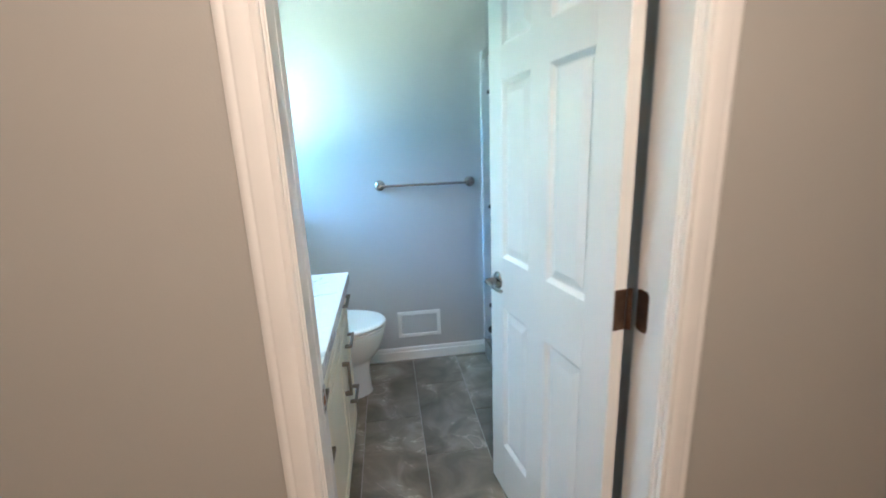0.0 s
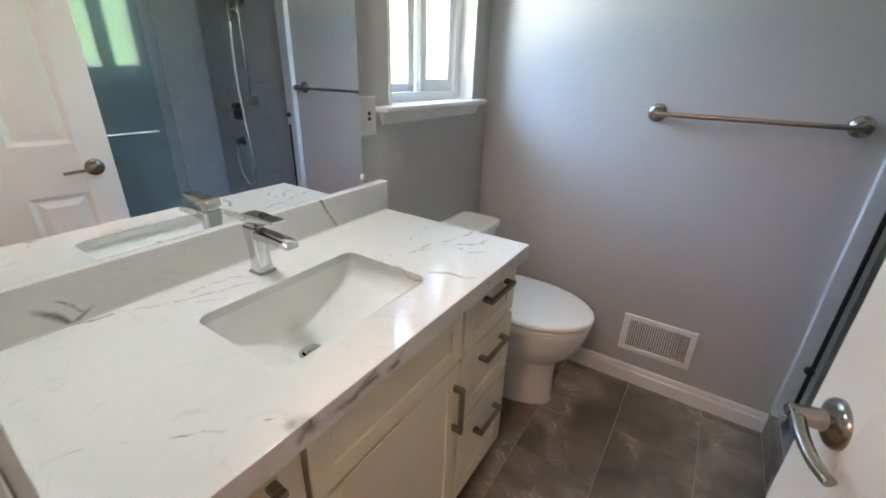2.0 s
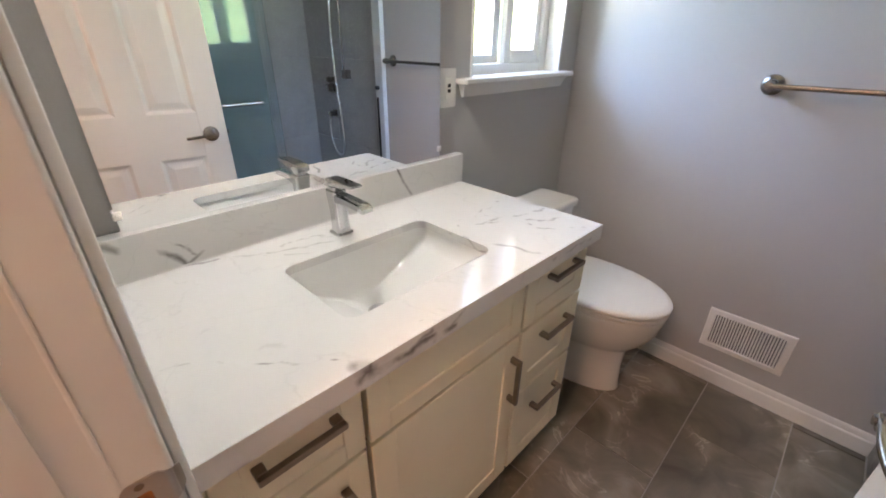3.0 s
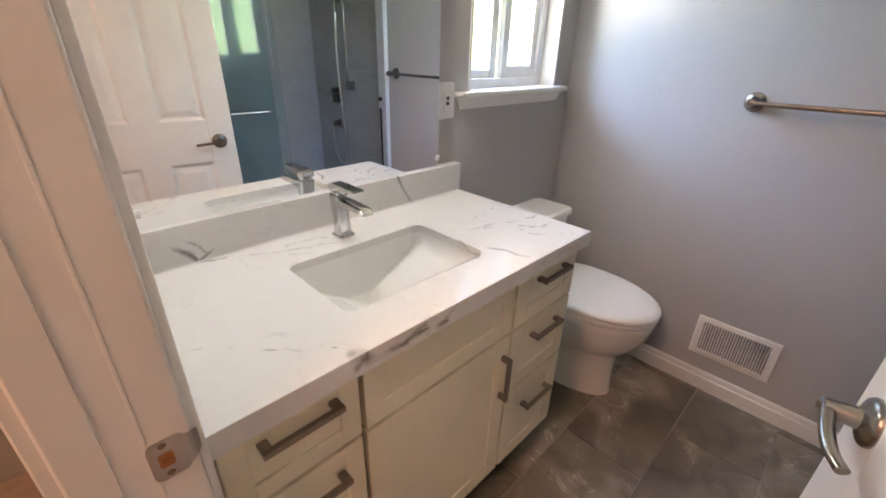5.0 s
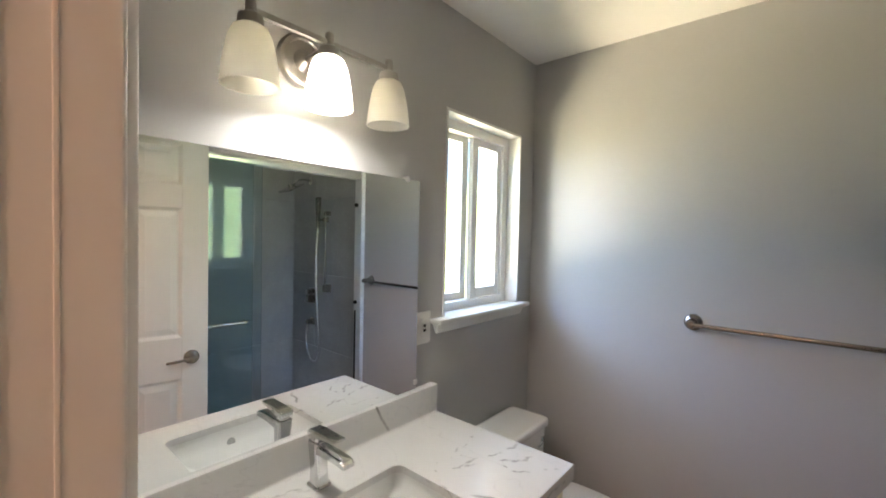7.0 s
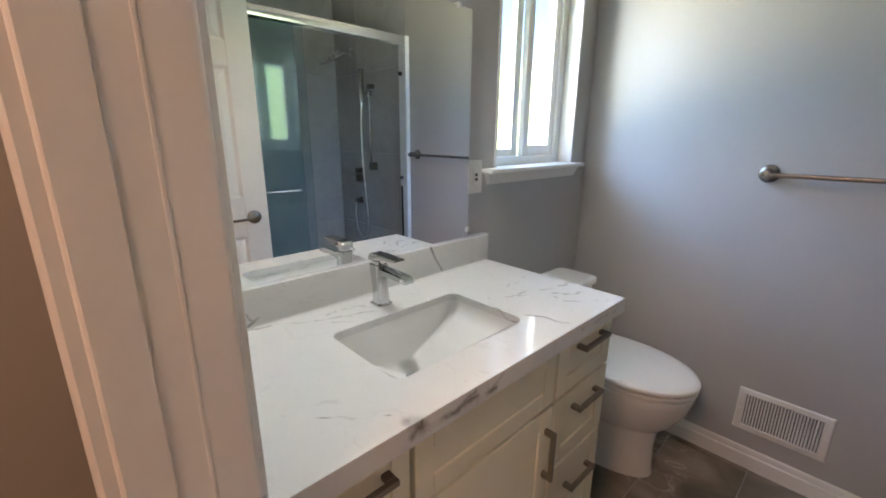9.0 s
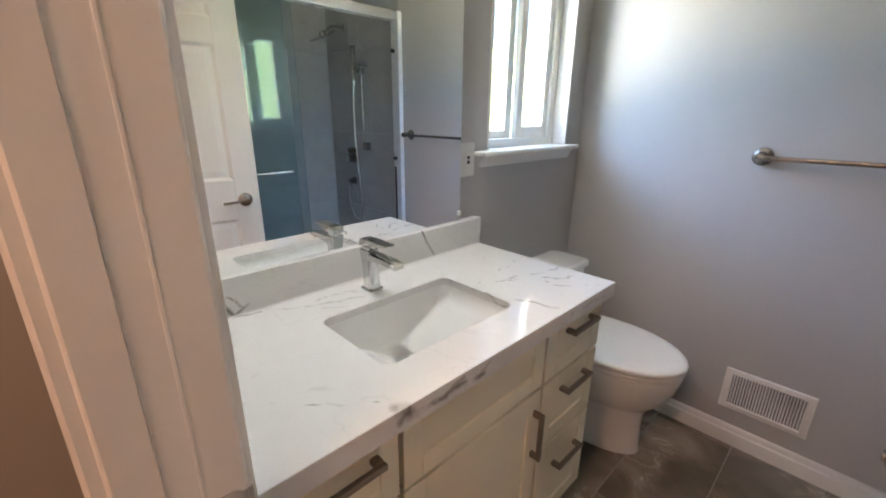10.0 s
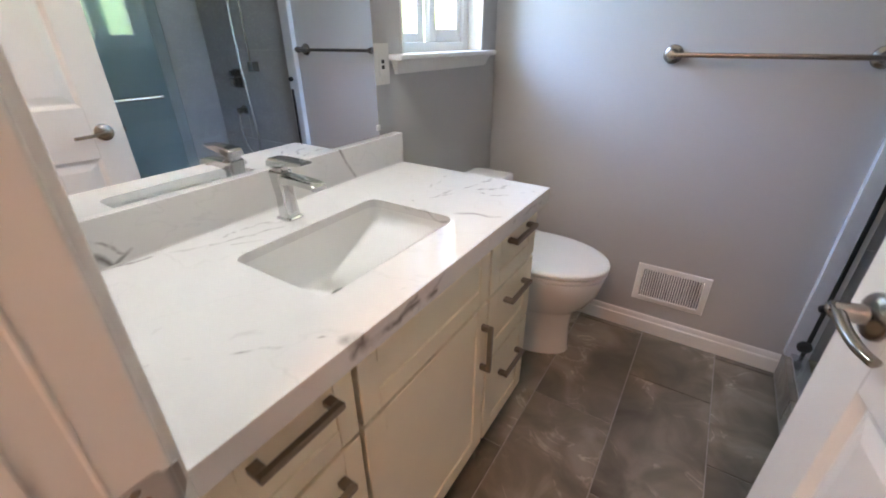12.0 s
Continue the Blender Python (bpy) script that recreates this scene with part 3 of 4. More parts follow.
def pull(parent, y, z, half, upright=False):
    """A square bar pull on two feet."""
    bm = bmesh.new()
    t, x = 0.0058, CX + 0.030
    def b(c0, c1, u0, u1, v0, v1):
        if upright:
            box(c0, c1, y + v0, y + v1, z + u0, z + u1, 0.0012, 1, bm=bm)
        else:
            box(c0, c1, y + u0, y + u1, z + v0, z + v1, 0.0012, 1, bm=bm)
    b(x - 2 * t, x, -half, half, -t, t)
    b(CX - 0.001, x - 2 * t, -half, -half + 0.017, -t, t)
    b(CX - 0.001, x - 2 * t, half - 0.017, half, -t, t)
    part("handle", bm, PULL, parent, "dark brushed nickel bar pull")


G = 0.0052
YA, YB = 1.262, 1.732
Z1, Z2, Z3 = 0.826, 0.668, 0.445
for z0, z1 in ((Z2 + G, Z1), (Z3 + G, Z2 - G), (VB + G, Z3 - G)):
    d = shaker("drawer_front", VY0 + 0.004, YA - 0.006, z0, z1, 0.040)
    pull(d, (VY0 + YA) / 2 + 0.004, (z0 + z1) / 2 + (0.050 if z1 < Z1 else 0.042), 0.070)
for z0, z1 in ((Z2 + G, Z1), (Z3 + G, Z2 - G), (VB + G, Z3 - G)):
    d = shaker("drawer_front", YB + G, VY1 - 0.002, z0, z1, 0.050)
    pull(d, (YB + VY1) / 2 + 0.012, (z0 + z1) / 2 + (0.056 if z1 < Z1 else 0.046), 0.070)
shaker("false_front", YA + 0.005, YB - G, Z2 + G, Z1, 0.046)
d = shaker("door", YA + 0.005, YB - G, VB + G, Z2 - G, 0.055)
pull(d, YB - 0.032, 0.535, 0.074, True)

# countertop with the basin's cut-out, and the backsplash
C0, C1, CF, BS = 1.006, 2.048, 0.568, 0.036
SX0, SX1, SY0, SY1 = 0.194, 0.456, 1.298, 1.709
cnt = bmesh.new()
inner = rounded(SX0, SX1, SY0, SY1, 0.028, 5)
n_arc = len(inner) // 4
corners = ((CF, C1), (0.001, C1), (0.001, C0), (CF, C0))
top_o = [cnt.verts.new((x, y, 0.88)) for x, y in corners]
top_i = [cnt.verts.new((x, y, 0.88)) for x, y in inner]
mid_i = [cnt.verts.new((x, y, 0.858)) for x, y in inner]
bot_o = [cnt.verts.new((x, y, 0.836)) for x, y in corners]
ni = len(inner)
for k in range(4):
    q = top_i[k * n_arc:(k + 1) * n_arc]
    for a, b in zip(q, q[1:]):
        cnt.faces.new((top_o[k], a, b))
    nx = (k + 1) % 4
    cnt.faces.new((top_o[k], q[-1], top_i[(nx * n_arc) % ni], top_o[nx]))
    cnt.faces.new((top_o[k], top_o[nx], bot_o[nx], bot_o[k]))
for k in range(ni):
    cnt.faces.new((top_i[k], top_i[(k + 1) % ni], mid_i[(k + 1) % ni], mid_i[k]))
cnt.normal_update()
edge = [e for e in cnt.edges if len(e.link_faces) == 2 and e.calc_face_angle(0) > 0.9 and all(abs(v.co.z - 0.88) < 1e-4 for v in e.verts)]
bmesh.ops.bevel(cnt, geom=edge, offset=0.002, segments=2, affect="EDGES", profile=0.5)
counter = part("countertop", cnt, QUARTZ)
tagged(counter, "white quartz countertop with grey veins on the vanity", "countertop")
splash = part("backsplash", box(0.001, BS, C0, C1 + 0.006, 0.8805, 0.978, 0.002), QUARTZ)
tagged(splash, "white veined quartz backsplash strip below the mirror", "backsplash")

# undermount basin
def ring(x0, x1, y0, y1, r, z):
    return [(x, y, z) for x, y in rounded(x0, x1, y0, y1, r, 6)]


sink = thing("sink", (0.33, 1.5, 0.73), "white rectangular undermount porcelain sink", "sink")
SI = Matrix.Translation(sink.location).inverted()
bas = bmesh.new()
e = 0.006
DX, DY = 0.292, 1.484
loft([ring(SX0 - e, SX1 + e, SY0 - e, SY1 + e, 0.03, 0.8575), ring(SX0 - e, SX1 + e, SY0 - e, SY1 + e, 0.03, 0.845),
      ring(SX0 - 0.002, SX1 + 0.002, SY0 + 0.001, SY1 - 0.001, 0.026, 0.822), ring(SX0 + 0.003, SX1 - 0.006, SY0 + 0.016, SY1 - 0.016, 0.020, 0.806),
      ring(SX0 + 0.006, SX1 - 0.035, SY0 + 0.070, SY1 - 0.075, 0.014, 0.776), ring(SX0 + 0.011, SX1 - 0.075, SY0 + 0.125, SY1 - 0.140, 0.012, 0.748),
      ring(SX0 + 0.022, DX + 0.055, DY - 0.045, DY + 0.05, 0.02, 0.7335), ring(DX - 0.024, DX + 0.024, DY - 0.024, DY + 0.024, 0.0235, 0.7305)], bas, False)
b_ob = part("basin", bas, PORCELAIN, sink, "", 60)
b_ob.matrix_parent_inverse = SI
ofl = part("overflow", lathe([(0.0135, 0.0), (0.0135, 0.004), (0.009, 0.0045), (0.0085, 0.001), (0.0, 0.001)], (SX1 - 0.008, 1.498, 0.812), "x", 20), CHROME, sink, "chrome overflow ring")
ofl.matrix_parent_inverse = SI
dr = part("drain", lathe([(0.029, 0.0), (0.029, 0.0025), (0.022, 0.003), (0.020, 0.0), (0.0, 0.0)], (DX, DY, 0.7305), "z", 28), CHROME, sink, "chrome drain ring")
dr.matrix_parent_inverse = SI
st = part("stopper", lathe([(0.0, 0.0125), (0.012, 0.012), (0.018, 0.0095), (0.018, 0.006), (0.006, 0.005), (0.006, 0.0)], (DX, DY, 0.7310), "z", 28), CHROME, sink, "chrome pop-up stopper")
st.matrix_parent_inverse = SI

# faucet
fau = thing("faucet", (0.118, 1.502, 0.88), "chrome single-lever bathroom faucet on the countertop", "faucet")
def rr(cx, cy, hx, hy, r, z, tilt=0.0):
    return [(cx + x, cy + y, z + tilt * x) for x, y in rounded(-hx, hx, -hy, hy, r, 4)]


fb = loft([rr(0, 0, 0.026, 0.025, 0.012, 0.0), rr(0, 0, 0.026, 0.025, 0.012, 0.003), rr(0.0, 0, 0.0205, 0.0195, 0.010, 0.006), rr(-0.002, 0, 0.0185, 0.0175, 0.008, 0.05), rr(-0.006, 0, 0.0215, 0.020, 0.010, 0.098), rr(-0.007, 0, 0.022, 0.0205, 0.010, 0.112), rr(-0.007, 0, 0.020, 0.019, 0.010, 0.114)])
part("body", fb, CHROME, fau)
sp = loft([[(x, s * w, z + t) for s, t in ((-1, -th), (-1, th * 0.6), (-0.7, th), (0.7, th), (1, th * 0.6), (1, -th))] for x, w, z, th in
           ((-0.012, 0.0180, 0.096, 0.013), (0.02, 0.0180, 0.099, 0.010), (0.06, 0.0180, 0.101, 0.008), (0.100, 0.0180, 0.100, 0.0075), (0.119, 0.0172, 0.097, 0.007), (0.125, 0.0150, 0.094, 0.005))])
part("spout", sp, CHROME, fau)
part("outlet", lathe([(0.011, 0.0), (0.011, 0.008), (0.0, 0.008)], (0.108, 0, 0.086), "z", 18), PULL, fau, "dark aerator outlet")
neck = part("collar", loft([rr(-0.007, 0, 0.017, 0.016, 0.009, 0.113), rr(-0.007, 0, 0.017, 0.016, 0.009, 0.124)]), CHROME, fau)
lv = loft([[(x, s * w, z + t) for s, t in ((-1, -th), (-1, th * 0.5), (-0.8, th), (0.8, th), (1, th * 0.5), (1, -th))] for x, w, z, th in
           ((-0.030, 0.017, 0.131, 0.006), (-0.022, 0.020, 0.134, 0.009), (0.012, 0.020, 0.137, 0.008), (0.05, 0.0185, 0.140, 0.005), (0.082, 0.0175, 0.142, 0.0032), (0.088, 0.016, 0.142, 0.002))])
part("lever", lv, CHROME, fau)

# ---- mirror, outlet ----
MX = 0.022
MY0, MY1, MZ0, MZ1 = 1.072, 1.952, 0.9795, 1.716
mir = thing("mirror", (0.01, 1.51, MZ0), "frameless rectangular wall mirror above the backsplash", "mirror")
MI = Matrix.Translation(mir.location).inverted()
o = part("glass", box(0.006, MX, MY0, MY1, MZ0, MZ1), MIRROR, mir, "", 0)
o.matrix_parent_inverse = MI
o = part("backing", box(0.001, 0.0058, MY0 + 0.004, MY1 - 0.004, MZ0, MZ1 - 0.004), DARK, mir, "dark backing board", 0)
o.matrix_parent_inverse = MI
for y, z in ((MY1 - 0.06, MZ1), (MY0 + 0.045, MZ1), (MY1 - 0.003, MZ0 + 0.028), (MY0 + 0.003, MZ0 + 0.035)):
    c = bmesh.new()
    box(0.001, MX + 0.004, y - 0.008, y + 0.008, z - 0.008, z + 0.010, 0.003, 2, bm=c)
    lathe([(0.0, 0.0025), (0.004, 0.002), (0.0045, 0.0)], (MX + 0.004, y, z + 0.002), "x", 10, c)
    o = part("clip", c, PLASTIC, mir, "clear plastic mirror clip")
    o.matrix_parent_inverse = MI

gfci = thing("outlet", (0.0, 2.006, 1.19), "white wall outlet with two usb slots", "outlet")
part("cover_plate", loft([[(x, y, z) for y, z in rounded(-a, a, -b, b, 0.006, 3)] for x, a, b in ((0.0, 0.036, 0.059), (0.004, 0.036, 0.059), (0.0065, 0.033, 0.056))]), PLASTIC, gfci)
face = part("socket_face", box(0.006, 0.009, -0.0165, 0.0165, -0.034, 0.034, 0.0012, 1), PLASTIC, gfci)
for z in (-0.008, 0.008):
    part("button", box(0.0085, 0.0105, -0.007, 0.007, z - 0.0055, z + 0.0055, 0.001, 1), DARK, face, "black test button")
for z in (-0.047, 0.047):
    part("screw", lathe([(0.0, 0.0012), (0.003, 0.001), (0.0035, 0.0)], (0.0065, 0, z), "x", 12), PLASTIC, gfci)

# ---- vanity light ----
vl = thing("vanity_light", (0.0, 1.507, 1.985), "brushed nickel three-light vanity fixture with frosted shades", "wall lamp")
part("back_plate", lathe([(0.072, 0.0), (0.072, 0.010), (0.067, 0.017), (0.058, 0.018), (0.054, 0.012), (0.030, 0.012), (0.022, 0.022), (0.012, 0.028), (0.0, 0.029)], (0, 0, 0), "x", 40), LAMPMETAL, vl)
part("arm", tube(curve([(0.022, 0, 0.0), (0.07, 0, 0.002), (0.115, 0, 0.008), (0.13, 0, 0.012)], 6), 0.0075, 12), LAMPMETAL, vl)
part("crossbar", box(0.124, 0.136, -0.205, 0.208, 0.006, 0.020, 0.002), LAMPMETAL, vl)
SHADE = bpy.data.materials.new("frosted_glass")
SHADE.use_nodes = True
sb = SHADE.node_tree.nodes["Principled BSDF"]
sb.inputs["Base Color"].default_value, sb.inputs["Roughness"].default_value = (0.86, 0.84, 0.76, 1), 0.35
tr, mx = SHADE.node_tree.nodes.new("ShaderNodeBsdfTranslucent"), SHADE.node_tree.nodes.new("ShaderNodeMixShader")
tr.inputs["Color"].default_value = (0.96, 0.94, 0.88, 1)
mx.inputs[0].default_value = 0.85
SHADE.node_tree.links.new(sb.outputs[0], mx.inputs[1])
SHADE.node_tree.links.new(tr.outputs[0], mx.inputs[2])
SHADE.node_tree.links.new(mx.outputs[0], SHADE.node_tree.nodes["Material Output"].inputs[0])
outer_p = [(0.027, -0.026), (0.036, -0.032), (0.044, -0.048), (0.051, -0.078), (0.0565, -0.112), (0.060, -0.145), (0.061, -0.153)]
inner_p = [(r - 0.004, z) for r, z in reversed(outer_p[1:])] + [(0.023, -0.029)]
for k, y in enumerate((-0.195, 0.0, 0.197)):
    part("knuckle", lathe([(0.0, 0.034), (0.008, 0.034), (0.011, 0.030), (0.0115, 0.004), (0.016, 0.0), (0.026, -0.006), (0.028, -0.030), (0.0, -0.030)], (0.13, y, 0.005), "z", 24), LAMPMETAL, vl)
    part("shade", lathe(outer_p + inner_p, (0.13, y, 0.005), "z", 32), SHADE, vl, "lit frosted glass shade" if k == 1 else "frosted white glass shade", 60)
    part("bulb", lathe([(0.0, -0.072), (0.010, -0.070), (0.017, -0.060), (0.017, -0.052), (0.012, -0.040), (0.011, -0.030)], (0.13, y, 0.0), "z", 20), BULB if k == 1 else PORCELAIN, vl, "glowing bulb" if k == 1 else "unlit bulb")

# ---- towel bar, floor vent ----
BZ, BY = 1.207, 2.728
tb = thing("towel_bar", (1.015, FAR, BZ), "brushed nickel towel bar with round end posts", "towel bar")
for x in (-0.286, 0.286):
    p = bmesh.new()
    lathe([(0.033, 0.0), (0.033, -0.005), (0.030, -0.010), (0.021, -0.014), (0.0155, -0.021), (0.0135, -0.044), (0.015, -0.050), (0.0165, -0.060), (0.0165, -0.070), (0.013, -0.077), (0.0, -0.079)], (x, 0, 0), "y", 28, p)
    part("post", p, NICKEL, tb)
part("bar", tube([(-0.286, BY - FAR, 0), (0.286, BY - FAR, 0)], 0.0085, 16), NICKEL, tb)

vent = thing("floor_vent", (0.928, FAR, 0.258), "white metal wall register with vertical louvers", "vent")
hw, hh = 0.146, 0.093
vf = bmesh.new()
def ventring(a, b, y):
    return [(-a, y, -b), (a, y, -b), (a, y, b), (-a, y, b)]


loft([ventring(hw, hh, 0.0), ventring(hw, hh, -0.003), ventring(hw - 0.004, hh - 0.004, -0.006), ventring(hw - 0.024, hh - 0.022, -0.0085), ventring(hw - 0.028, hh - 0.026, -0.004), ventring(hw - 0.028, hh - 0.026, 0.0)], vf, False)
part("frame", vf, TRIM, vent, "", 20)
# flat plate on the wall, coloured dark for the shaded recess
part("backing", box(-hw + 0.028, hw - 0.028, -0.0006, -0.0001, -hh + 0.026, hh - 0.026), DUCTSHADE, vent)
for i in range(24):
    x = -hw + 0.034 + i * (2 * hw - 0.068) / 23
    bm = box(-0.0007, 0.0007, -0.0042, 0.0042, -hh + 0.026, hh - 0.026)
    bmesh.ops.rotate(bm, cent=(0, 0, 0), matrix=Matrix.Rotation(radians(44 + 7 * math.sin(2.3 * i)), 3, "Z"), verts=bm.verts[:])
    bmesh.ops.translate(bm, vec=(x, -0.0040, 0), verts=bm.verts[:])
    part("louver", bm, TRIM, vent)
part("damper_bar", box(-hw + 0.030, hw - 0.030, -0.0012, -0.0006, -0.004, 0.004), DUCTSHADE, vent, "dark damper bar behind the louvers")
for x in (-hw + 0.012, hw - 0.012):
    part("screw", lathe([(0.0, -0.0025), (0.003, -0.002), (0.004, 0.0)], (x, -0.007, 0), "y", 10), TRIM, vent)

# ---- toilet ----
TY = 2.460
toi = thing("toilet", (0.306, TY, 0), "white elongated porcelain toilet with closed lid", "toilet")
def egg(x0, x1, w, z, flat=0.35, n=36):
    """An egg-shaped ring, blunt at the tank's end."""
    out = []
    cx = x0 + (x1 - x0) * 0.42
    for i in range(n):
        a = 2 * math.pi * i / n
        c, s = math.cos(a), math.sin(a)
        if c >= 0:
            out.append((cx + (x1 - cx) * c, w * s, z))
        else:
            k = 2 / (2 + flat * 4)
            out.append((cx - (cx - x0) * abs(c) ** k, w * math.copysign(abs(s) ** 0.85, s), z))
    return out


OX = -0.30
def E(x0, x1, w, z, flat=0.35):
    return [(x + OX, y, zz) for x, y, zz in egg(x0, x1, w, z, flat)]


part("pedestal", loft([E(0.10, 0.595, 0.114, 0.0, 0.8), E(0.10, 0.598, 0.116, 0.01, 0.8), E(0.10, 0.592, 0.113, 0.03, 0.8), E(0.10, 0.586, 0.112, 0.13, 0.8), E(0.10, 0.592, 0.116, 0.205, 0.8), E(0.11, 0.612, 0.130, 0.228, 0.7),
                      E(0.12, 0.648, 0.156, 0.27, 0.6), E(0.15, 0.681, 0.176, 0.33, 0.5), E(0.17, 0.694, 0.183, 0.38, 0.4), E(0.18, 0.698, 0.187, 0.405, 0.4), E(0.19, 0.692, 0.182, 0.414, 0.4)]), PORCELAIN, toi, "", 60)
part("seat", loft([E(0.21, 0.694, 0.182, 0.416), E(0.208, 0.701, 0.188, 0.420), E(0.208, 0.703, 0.190, 0.430), E(0.21, 0.699, 0.187, 0.436)]), PLASTIC, toi, "white plastic seat", 60)
part("lid", loft([E(0.20, 0.698, 0.187, 0.438), E(0.198, 0.705, 0.193, 0.442), E(0.198, 0.706, 0.194, 0.452), E(0.20, 0.701, 0.190, 0.461), E(0.215, 0.679, 0.173, 0.4665), E(0.26, 0.60, 0.115, 0.468), E(0.38, 0.46, 0.03, 0.469)]), PLASTIC, toi, "closed white plastic lid", 60)
for s in (-1, 1):
    part("hinge", lathe([(0.0, -0.03), (0.011, -0.03), (0.012, -0.026), (0.012, 0.026), (0.011, 0.03), (0.0, 0.03)], (0.222 + OX, s * 0.075, 0.45), "y", 16), PLASTIC, toi)


def R(x0, x1, hy, r, z):
    return [(x + OX, y, z) for x, y in rounded(x0, x1, -hy, hy, r, 6)]


part("tank", loft([R(0.035, 0.185, 0.130, 0.03, 0.385), R(0.03, 0.190, 0.140, 0.03, 0.41), R(0.022, 0.197, 0.152, 0.03, 0.55), R(0.02, 0.200, 0.157, 0.03, 0.690)]), PORCELAIN, toi, "", 60)
part("tank_lid", loft([R(0.014, 0.206, 0.162, 0.03, 0.6915), R(0.010, 0.212, 0.167, 0.03, 0.696), R(0.010, 0.212, 0.167, 0.03, 0.716), R(0.014, 0.207, 0.163, 0.03, 0.723), R(0.03, 0.192, 0.147, 0.03, 0.725)]), PORCELAIN, toi, "", 60)
trip = part("flush_lever", lathe([(0.013, 0.0), (0.013, 0.006), (0.009, 0.010), (0.0, 0.011)], (0.197 + OX, 0.112, 0.640), "x", 18), CHROME, toi, "chrome flush lever")
part("lever_arm", tube(curve([(0.204 + OX, 0.112, 0.640), (0.212 + OX, 0.100, 0.639), (0.214 + OX, 0.070, 0.634), (0.213 + OX, 0.052, 0.631)], 5), 0.0052, 10), CHROME, trip)
part("tank_foot", loft([R(0.05, 0.26, 0.10, 0.03, 0.30), R(0.05, 0.26, 0.11, 0.03, 0.386)]), PORCELAIN, toi, "", 60)
for s in (-1, 1):
    part("bolt_cap", lathe([(0.013, 0.0), (0.012, 0.008), (0.007, 0.013), (0.0, 0.014)], (0.30 + OX, s * 0.110, 0.028), "z", 14), PLASTIC, toi)

# ---- door ----
DW, DH, DT = 0.690, 2.03, 0.035
ANG = 9.5
door = thing("door_1", (1.265, 0.994, 0.0), "white painted six-panel door standing open", "door")
door["kind"] = "structure"
door.rotation_euler = (0, 0, radians(ANG))
# local: y along the width from the hinges, x 0 the hall face, +x into the leaf
SL, ML = 0.107, 0.104
ry = [0.012, 0.237, 0.838, 1.030, 1.632, 1.735, 1.925, 2.035]
def dpart(name, bm, label="", mat=DOORPAINT, smooth=40.0):
    return part(name, bm, mat, door, label, smooth)


dpart("stile", box(0, DT, 0.0, SL, 0.012, 2.035, 0.0015, 1))
dpart("stile", box(0, DT, DW - SL, DW, 0.012, 2.035, 0.0015, 1))
mid0, mid1 = (DW - ML) / 2, (DW + ML) / 2
for a, b in ((ry[0], ry[1]), (ry[2], ry[3]), (ry[4], ry[5]), (ry[6], ry[7])):
    dpart("rail", box(0.0001, DT - 0.0001, SL, DW - SL, a, b))
for a, b in ((ry[1], ry[2]), (ry[3], ry[4]), (ry[5], ry[6])):
    dpart("mullion", box(0.0001, DT - 0.0001, mid0, mid1, a, b))
    for y0, y1 in ((SL, mid0), (mid1, DW - SL)):
        bm = bmesh.new()
        def q(i, x):
            return [(x, y0 + i, a + i), (x, y1 - i, a + i), (x, y1 - i, b - i), (x, y0 + i, b - i)]
        # sticking, flat ground, raised field, on both faces
        loft([q(0.0, 0.0), q(0.005, 0.003), q(0.014, 0.0105), q(0.020, 0.0110), q(0.044, 0.0035), q(0.046, 0.003)], bm, False)
        bm.faces.new([bm.verts.new(p) for p in q(0.046, 0.003)])
        loft([q(0.0, DT), q(0.005, DT - 0.003), q(0.014, DT - 0.0105), q(0.020, DT - 0.0110), q(0.044, DT - 0.0035), q(0.046, DT - 0.003)], bm, False)
        bm.faces.new([bm.verts.new(p) for p in q(0.046, DT - 0.003)])
        bmesh.ops.remove_doubles(bm, verts=bm.verts[:], dist=0.0001)
        dpart("panel", bm, smooth=15.0)
# lever handles on both faces
HZ, HY = 0.933, DW - 0.068
for side, x, sg in (("hall", 0.0, -1), ("room", DT, 1)):
    rose = dpart("door_handle", lathe([(0.033, 0.0), (0.033, sg * 0.004), (0.030, sg * 0.008), (0.022, sg * 0.0115), (0.0145, sg * 0.014), (0.0120, sg * 0.040), (0.0120, sg * 0.049), (0.0, sg * 0.050)], (x, HY, HZ), "x", 28), "brushed nickel lever handle", NICKEL)
    lx = x + sg * 0.044
    pts = curve([(lx, HY + 0.010, HZ), (lx, HY - 0.010, HZ + 0.001), (lx + sg * 0.003, HY - 0.042, HZ - 0.002), (lx + sg * 0.001, HY - 0.078, HZ - 0.005), (lx - sg * 0.008, HY - 0.101, HZ - 0.008)], 6)
    part("lever", tube(pts, 0.0088, 14, None, 0.75), NICKEL, rose)
    part("thumb_turn", lathe([(0.0055, 0.0), (0.0055, sg * 0.004), (0.0, sg * 0.0045)], (x + sg * 0.050, HY, HZ), "x", 14), NICKEL, rose)
lp = dpart("latch_plate", box(0.006, DT - 0.006, DW - 0.0005, DW + 0.0012, HZ - 0.028, HZ + 0.028, 0.0004, 1), "brushed nickel latch plate", NICKEL)
part("latch_bolt", box(0.011, DT - 0.011, DW + 0.001, DW + 0.011, HZ - 0.008, HZ + 0.008, 0.003), NICKEL, lp)
